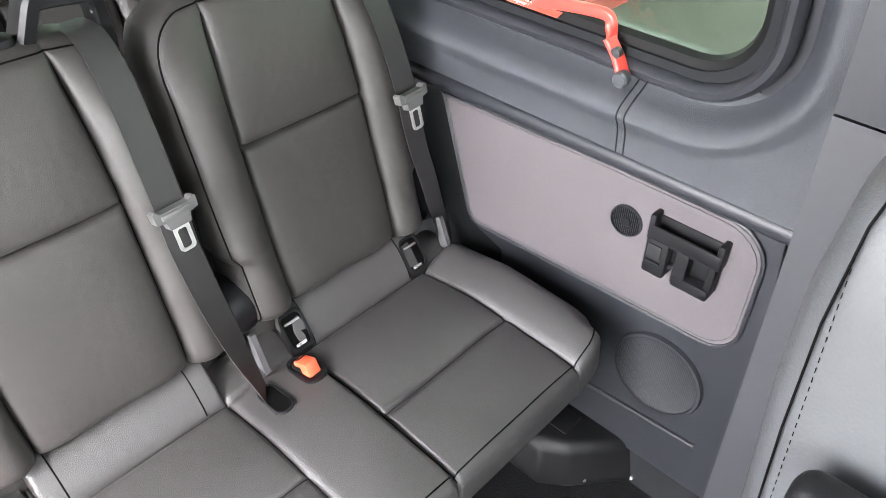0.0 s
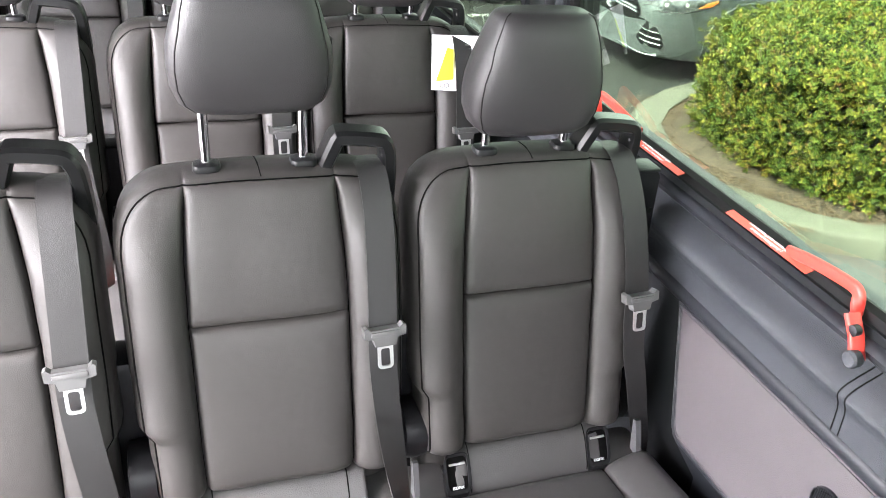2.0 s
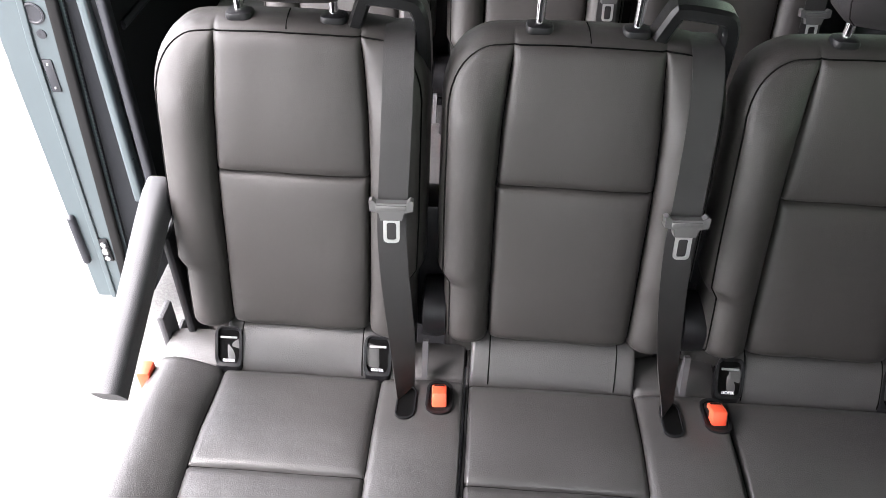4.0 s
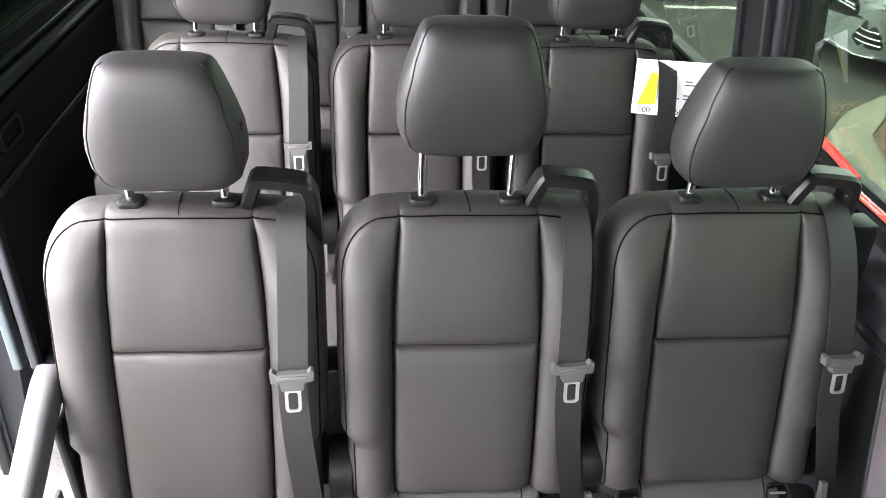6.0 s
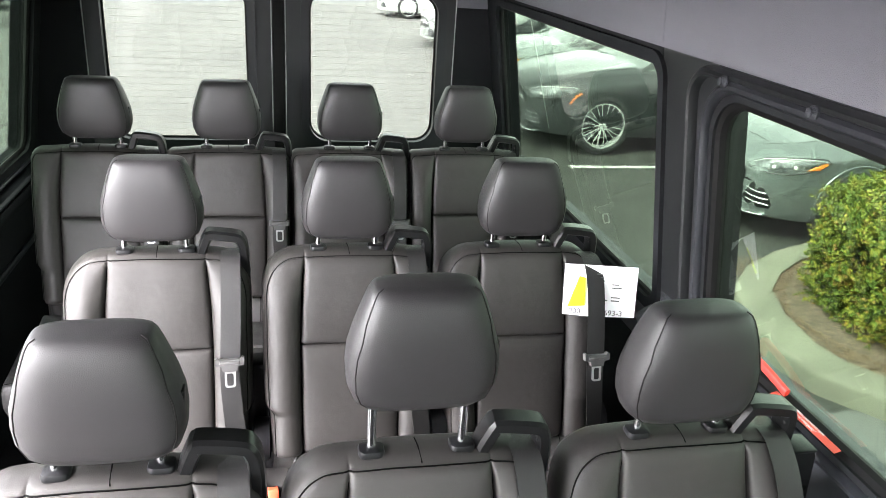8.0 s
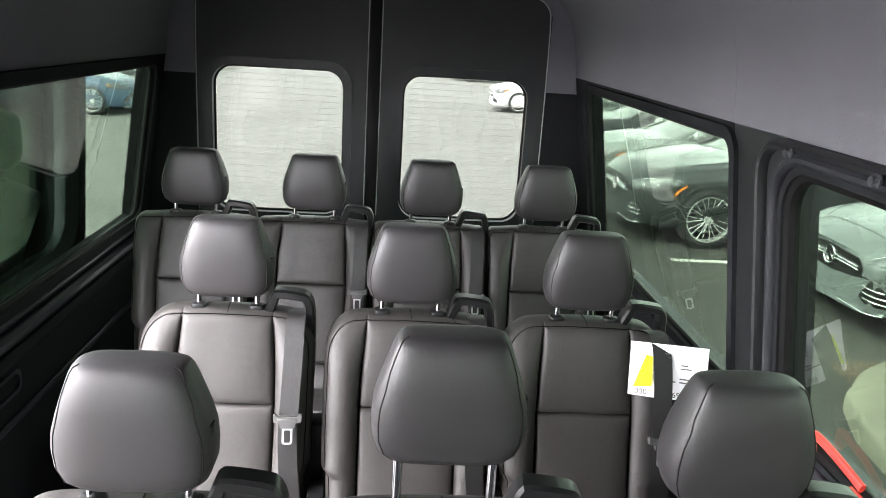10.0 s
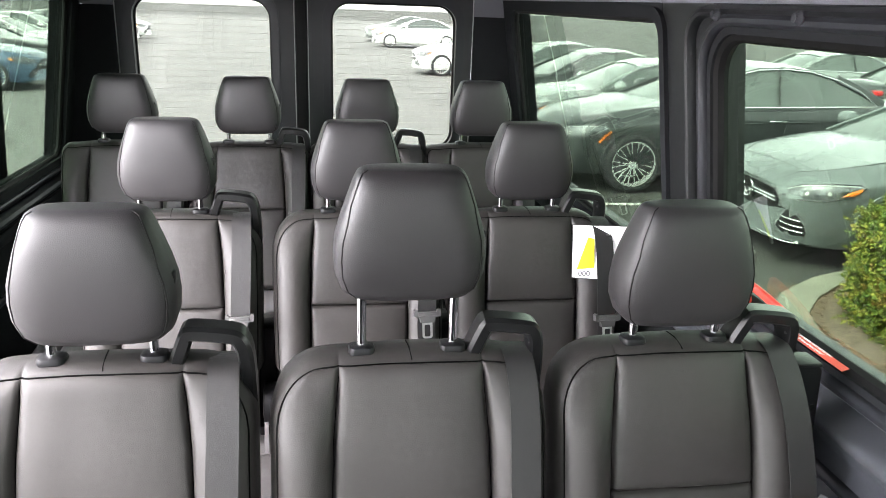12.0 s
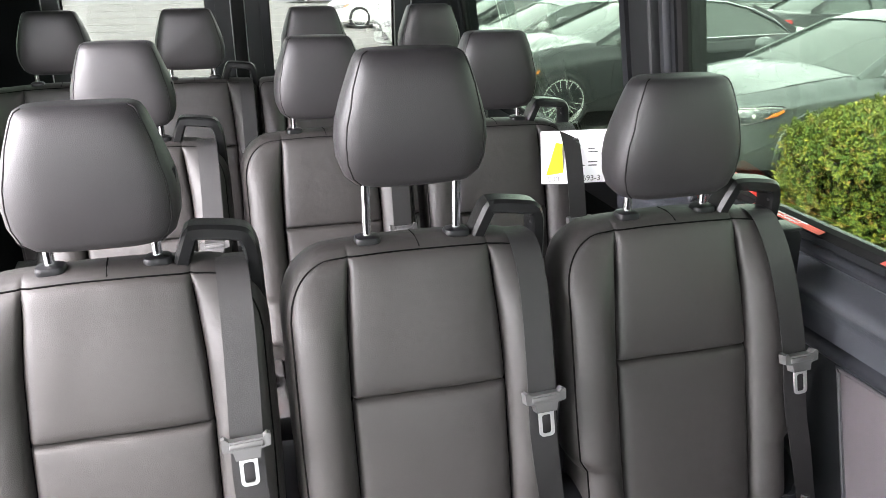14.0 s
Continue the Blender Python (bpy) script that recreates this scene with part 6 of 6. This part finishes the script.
def car(name, label, paint, at, yaw, size=1.0, group="parked cars", wing_marker=False):
    """A saloon: carved body, glasshouse, roof, wheels, lamps, grille, bumper openings, mirrors."""
    c = thing(name, label, "car", group)
    c.matrix_basis = pose(at[0], at[1], Z_G, 0, 0, yaw) @ Matrix.Scale(size, 4)
    body = part("body", (BODY_V, BODY_F), paint, c)
    carve(body, ((0.86, 0.372), (3.74, 0.372)))
    part("underbody", B((0.3, -0.70, 0.20), (4.4, 0.70, 0.60)), RUBBER, c, smooth=0)
    G = [(1.30, 0.965, 0.80, 0.78), (1.58, 1.10, 0.79, 0.70), (1.86, 1.23, 0.78, 0.635), (2.12, 1.345, 0.78, 0.585), (2.4, 1.41, 0.78, 0.565), (2.75, 1.428, 0.78, 0.555), (3.1, 1.40, 0.77, 0.55), (3.45, 1.315, 0.75, 0.565), (3.75, 1.19, 0.72, 0.60), (4.05, 1.03, 0.68, 0.66)]
    vs, fs = [], []
    for X, zt, wb, wt in G:
        zb = 0.90
        vs += [(X, -wb - 0.03, zb), (X, -wb, 0.965 if zt > 1 else zb + 0.03), (X, -wt, zt - 0.02), (X, -wt * 0.6, zt), (X, 0, zt + 0.012), (X, wt * 0.6, zt), (X, wt, zt - 0.02), (X, wb, 0.965 if zt > 1 else zb + 0.03), (X, wb + 0.03, zb)]
    for j in range(len(G) - 1):
        fs += [(j * 9 + i, j * 9 + i + 1, j * 9 + 10 + i, j * 9 + 9 + i) for i in range(8)]
    fs += [tuple(range(9)), tuple((len(G) - 1) * 9 + i for i in range(9))]
    part("glasshouse", (vs, fs), CAR_GLASS, c, "dark reflecting car windows", smooth=40)
    vs, fs = [], []
    R = G[3:8]
    for X, zt, wb, wt in R:
        vs += [(X, -wt - 0.008, zt - 0.035), (X, -wt - 0.006, zt - 0.008), (X, -wt * 0.6, zt + 0.010), (X, 0, zt + 0.022), (X, wt * 0.6, zt + 0.010), (X, wt + 0.006, zt - 0.008), (X, wt + 0.008, zt - 0.035)]
    for j in range(len(R) - 1):
        fs += [(j * 7 + i, j * 7 + i + 1, j * 7 + 8 + i, j * 7 + 7 + i) for i in range(6)]
    part("roof", (vs, fs), paint, c)
    part("cowl", sweep([(1.36, y, 0.985 - 0.03 * (y / 0.7) ** 2) for y in (-0.70, -0.4, 0, 0.4, 0.70)], rrect(0.07, 0.02, 0.006)), BLACK_GLOSS, c)
    part("bonnet_gap", trace([(0.19, y, 1.0) for y in (-0.42, -0.2, 0.0, 0.2, 0.42)], (0.3, 0, -1), 0.0, 0.005), BLACK_GLOSS, c)
    for s in (-1, 1):
        part("pillar", sweep([(X, s * (wt + 0.006), zt - 0.014) for X, zt, wb, wt in G[:4]], rrect(0.05, 0.02, 0.006), up=(0, s, 0.5)), paint, c)
        part("pillar", sweep([(X, s * (wt + 0.008), zt - 0.014) for X, zt, wb, wt in G[7:]], rrect(0.10, 0.03, 0.01), up=(0, s, 0.5)), paint, c)
        part("door_post", sweep([(2.62, s * 0.79, 0.95), (2.68, s * 0.575, 1.40)], rrect(0.05, 0.012, 0.004), up=(1, 0, 0)), BLACK_GLOSS, c)
        line = [(1.52, s * 0.815, 0.972)] + [(X, s * (wt + 0.022), zt - 0.028) for X, zt, wb, wt in G[2:9]] + [(3.9, s * 0.76, 1.0), (2.6, s * 0.815, 0.985), (1.55, s * 0.818, 0.970)]
        part("chrome_strip", sweep(line, circle(0.010, 6), up=(0, s, 0.3)), CHROME, c, "chrome strip round the side windows")
        part("mirror", lathe([(0.03, -0.10), (0.075, -0.07), (0.085, 0.0), (0.07, 0.08), (0.03, 0.10)], 14, "y", (1.66, s * 0.96, 1.05)), paint, c)
        dy = (0, -s, 0)
        for X in (2.45, 3.35):
            part("door_handle", sweep([on_skin((X + a, s, 0.83 + 0.006 * a), dy, l) for a, l in ((0, 0.004), (0.03, 0.022), (0.17, 0.022), (0.2, 0.004))], rrect(0.018, 0.024, 0.006)), CHROME, c)
        for X in (1.45, 2.64, 3.5):
            part("door_gap", trace([(X, s, 0.26), (X, s, 0.5), (X + 0.02, s, 0.75), (X + 0.05, s, 0.90)], dy, 0.0, 0.005), BLACK_GLOSS, c)
        part("crease", trace([(1.3, s, 0.78), (2.0, s, 0.80), (3.0, s, 0.83), (4.2, s, 0.86)], dy, 0.0, 0.009), paint, c)
        part("bonnet_gap", trace([(0.19, s * 0.42, 1), (0.3, s * 0.52, 1), (0.5, s * 0.66, 1), (0.9, s * 0.70, 1), (1.32, s * 0.72, 1)], (0, 0, -1), 0.0, 0.005, 2), BLACK_GLOSS, c)
        for X in (0.86, 3.74):
            part("arch_lip", sweep([on_skin((X + 0.376 * math.cos(radians(a)), s, 0.34 + 0.376 * math.sin(radians(a))), dy, 0.001) for a in range(-15, 196, 10)], circle(0.010, 6), up=(0, 1, 0)), paint, c)
            wheel(c, X, s * 0.80, s)
        # headlamp: swept back round the wing
        dl = (0.72, -s * 0.69, -0.12)
        hl = [(0.09, 0.47, 0.605), (0.12, 0.50, 0.66), (0.19, 0.56, 0.705), (0.30, 0.68, 0.735), (0.42, 0.79, 0.755), (0.52, 0.84, 0.758), (0.555, 0.86, 0.74), (0.50, 0.86, 0.695), (0.40, 0.83, 0.645), (0.28, 0.75, 0.605), (0.18, 0.62, 0.588)]
        lens = part("headlamp", patch([(a, s * b, z) for a, b, z in hl], dl, 0.006), LAMP, c, "dark headlamp with bright reflectors")
        for a, b, z, rr_ in ((0.22, 0.63, 0.645, 0.036), (0.33, 0.745, 0.668, 0.034)):
            ctr = on_skin((a, s * b, z), dl, 0.008)
            part("reflector", patch([ctr + Vector((rr_ * 0.7 * math.cos(q), s * rr_ * 0.7 * math.cos(q), rr_ * math.sin(q))) for q in [i * math.pi / 5 for i in range(10)]], dl, 0.010), TONGUE_GREY, lens)
            part("lamp_pod", patch([ctr + Vector((rr_ * 0.34 * math.cos(q), s * rr_ * 0.34 * math.cos(q), rr_ * 0.5 * math.sin(q))) for q in [i * math.pi / 4 for i in range(8)]], dl, 0.013), RIM, lens)
        part("light_blade", trace([(a, s * b, z) for a, b, z in ((0.11, 0.50, 0.655), (0.19, 0.56, 0.695), (0.31, 0.68, 0.724), (0.44, 0.79, 0.742), (0.52, 0.845, 0.744))], dl, 0.007, 0.004), RIM, lens, "white daytime light blade")
        part("lamp_edge", sweep([on_skin((a, s * b, z), dl, 0.004) for a, b, z in hl], circle(0.005, 6), closed=True, up=(0, 0, 1)), BLACK_GLOSS, lens)
        if wing_marker:                                # amber strip on the wing ahead of the wheel arch
            part("side_reflector", patch([(a, s, z) for a, z in ((0.435, 0.575), (0.46, 0.57), (0.52, 0.645), (0.58, 0.69), (0.565, 0.705), (0.50, 0.665))], dy, 0.006), AMBER, c, "amber side reflector")
        else:
            part("side_reflector", patch([(a, s * b, z) for a, b, z in ((0.40, 0.80, 0.655), (0.45, 0.82, 0.695), (0.53, 0.85, 0.735), (0.53, 0.86, 0.715), (0.47, 0.85, 0.675))], dl, 0.010), AMBER, lens, "amber side reflector")
        # bumper opening with bright fins
        di = (0.86, -s * 0.5, 0)
        part("bumper_inlet", patch([(0.1, s * b, z) for b, z in ((0.36, 0.485), (0.46, 0.50), (0.58, 0.495), (0.68, 0.46), (0.74, 0.40), (0.775, 0.33), (0.76, 0.295), (0.66, 0.29), (0.55, 0.295), (0.46, 0.33), (0.40, 0.40))], di, 0.004), BLACK_GLOSS, c)
        for z, b0, b1 in ((0.325, 0.52, 0.75), (0.37, 0.50, 0.74), (0.42, 0.49, 0.71)):
            part("inlet_fin", trace([(0.1, s * b0, z + 0.015), (0.1, s * (b0 + b1) / 2, z + 0.004), (0.1, s * b1, z)], di, 0.010, 0.0055), CHROME, c)
        part("tail_lamp", B((4.56, s * 0.60 - 0.17, 0.78), (4.70, s * 0.60 + 0.17, 0.88), 0.02), TAIL, c, "red tail lamp")
        for z in (0.575, 0.545):
            part("grille_bar", trace([(0, s * y, z - 0.03 * y) for y in (0.07, 0.2, 0.32, 0.42)], (1, 0, 0), 0.016, 0.009), CHROME, c, "chrome grille bar")
    part("grille", patch([(0, y, z) for y, z in ((-0.44, 0.50), (-0.34, 0.44), (0, 0.43), (0.34, 0.44), (0.44, 0.50), (0.45, 0.56), (0.38, 0.635), (0, 0.66), (-0.38, 0.635), (-0.45, 0.56))], (1, 0, 0), 0.006), BLACK_GLOSS, c)
    part("round_badge", lathe([(0.078, 0.02), (0.085, -0.012), (0.080, -0.020), (0.072, -0.016), (0.070, 0.0)], 28, "x", on_skin((0, 0, 0.56), (1, 0, 0), 0.012), caps=False), CHROME, c)
    part("lower_inlet", patch([(0, y, z) for y, z in ((-0.36, 0.26), (0, 0.255), (0.36, 0.26), (0.40, 0.31), (0.34, 0.36), (0, 0.365), (-0.34, 0.36), (-0.40, 0.31))], (1, 0, 0), 0.004), BLACK_GLOSS, c)
    part("splitter", sweep([on_skin((0, y, 0.232), (1, -y * 0.9, 0), 0.012) for y in (-0.80, -0.72, -0.6, -0.4, -0.2, 0, 0.2, 0.4, 0.6, 0.72, 0.80)], rrect(0.035, 0.014, 0.005)), CHROME, c, "bright front splitter strip")
    return c


def paint(name, col, rough=0.28, metal=0.3):
    return mat(name, col, rough, metal=metal, var=0.03, scale=2, coat=0.3)


SILVER = paint("silver_grey_paint", (0.15, 0.165, 0.165), metal=0.4)
DARK = paint("dark_grey_paint", (0.040, 0.043, 0.044), rough=0.22)
WHITE = paint("white_paint", (0.62, 0.63, 0.62), metal=0.0)
BLUE = paint("blue_paint", (0.08, 0.13, 0.20))
PALE = paint("pale_silver_paint", (0.30, 0.32, 0.31), metal=0.4)
car("parked_car", "silver-grey saloon car parked by the planted island", SILVER, (4.03, 5.76), 0.5, 1.09)
car("parked_car", "dark grey saloon car with many-spoked alloy wheels", DARK, (2.83, 8.95), 0.5, 1.12, wing_marker=True)
car("parked_car", "pale silver saloon car in a row of cars", PALE, (3.05, 11.85), 0)
car("parked_car", "dark grey saloon car in a row of cars", DARK, (3.2, 14.8), 0)
car("parked_car", "pale silver saloon car further along the row", PALE, (3.2, 17.8), 0)
car("parked_car", "white saloon car far behind the van", WHITE, (2.95, 24.6), 0)
car("parked_car", "white saloon car at the far end of the row", WHITE, (2.65, 39.5), 0)
car("parked_car", "pale saloon car at the far end of the row", PALE, (2.6, 45.0), 0)
car("parked_car", "white saloon car far across the driveway", WHITE, (-8.0, 29.6), 180)
car("parked_car", "dark saloon car far across the driveway", DARK, (-8.1, 33.4), 180)
car("parked_car", "white saloon car far across the driveway", WHITE, (-8.2, 37.2), 180)
car("parked_car", "dark blue saloon car across the far driveway", BLUE, (-6.4, 18.6), 180)
car("parked_car", "dark saloon car across the far driveway", DARK, (-6.9, 21.8), 180)
car("parked_car", "white saloon car across the far driveway", WHITE, (-7.4, 25.2), 180)
car("parked_car", "white saloon car far across the driveway", WHITE, (-8.4, 41.0), 180)
car("parked_car", "dark saloon car in the opposite row", DARK, (15.5, 13.5), 180)
car("parked_car", "pale saloon car in the opposite row", PALE, (15.5, 17.0), 180)
# pale tree trunk beyond the hedge
BARK = mat("pale_bark", (0.34, 0.29, 0.23), 0.9, var=0.3, scale=5, bump=1.0, bump_scale=25, fine=0.25)
tree = thing("tree", "pale-barked tree in the planted island", "tree", at=(10.3, 5.9, Z_G + 0.1))
part("trunk", sweep([(0, 0, -0.1), (0.02, 0, 0.3), (0.0, 0.03, 1.2), (0.08, 0.0, 2.4), (0.05, 0.05, 3.6)], circle(0.17, 12), up=(0, 1, 0)), BARK, tree)
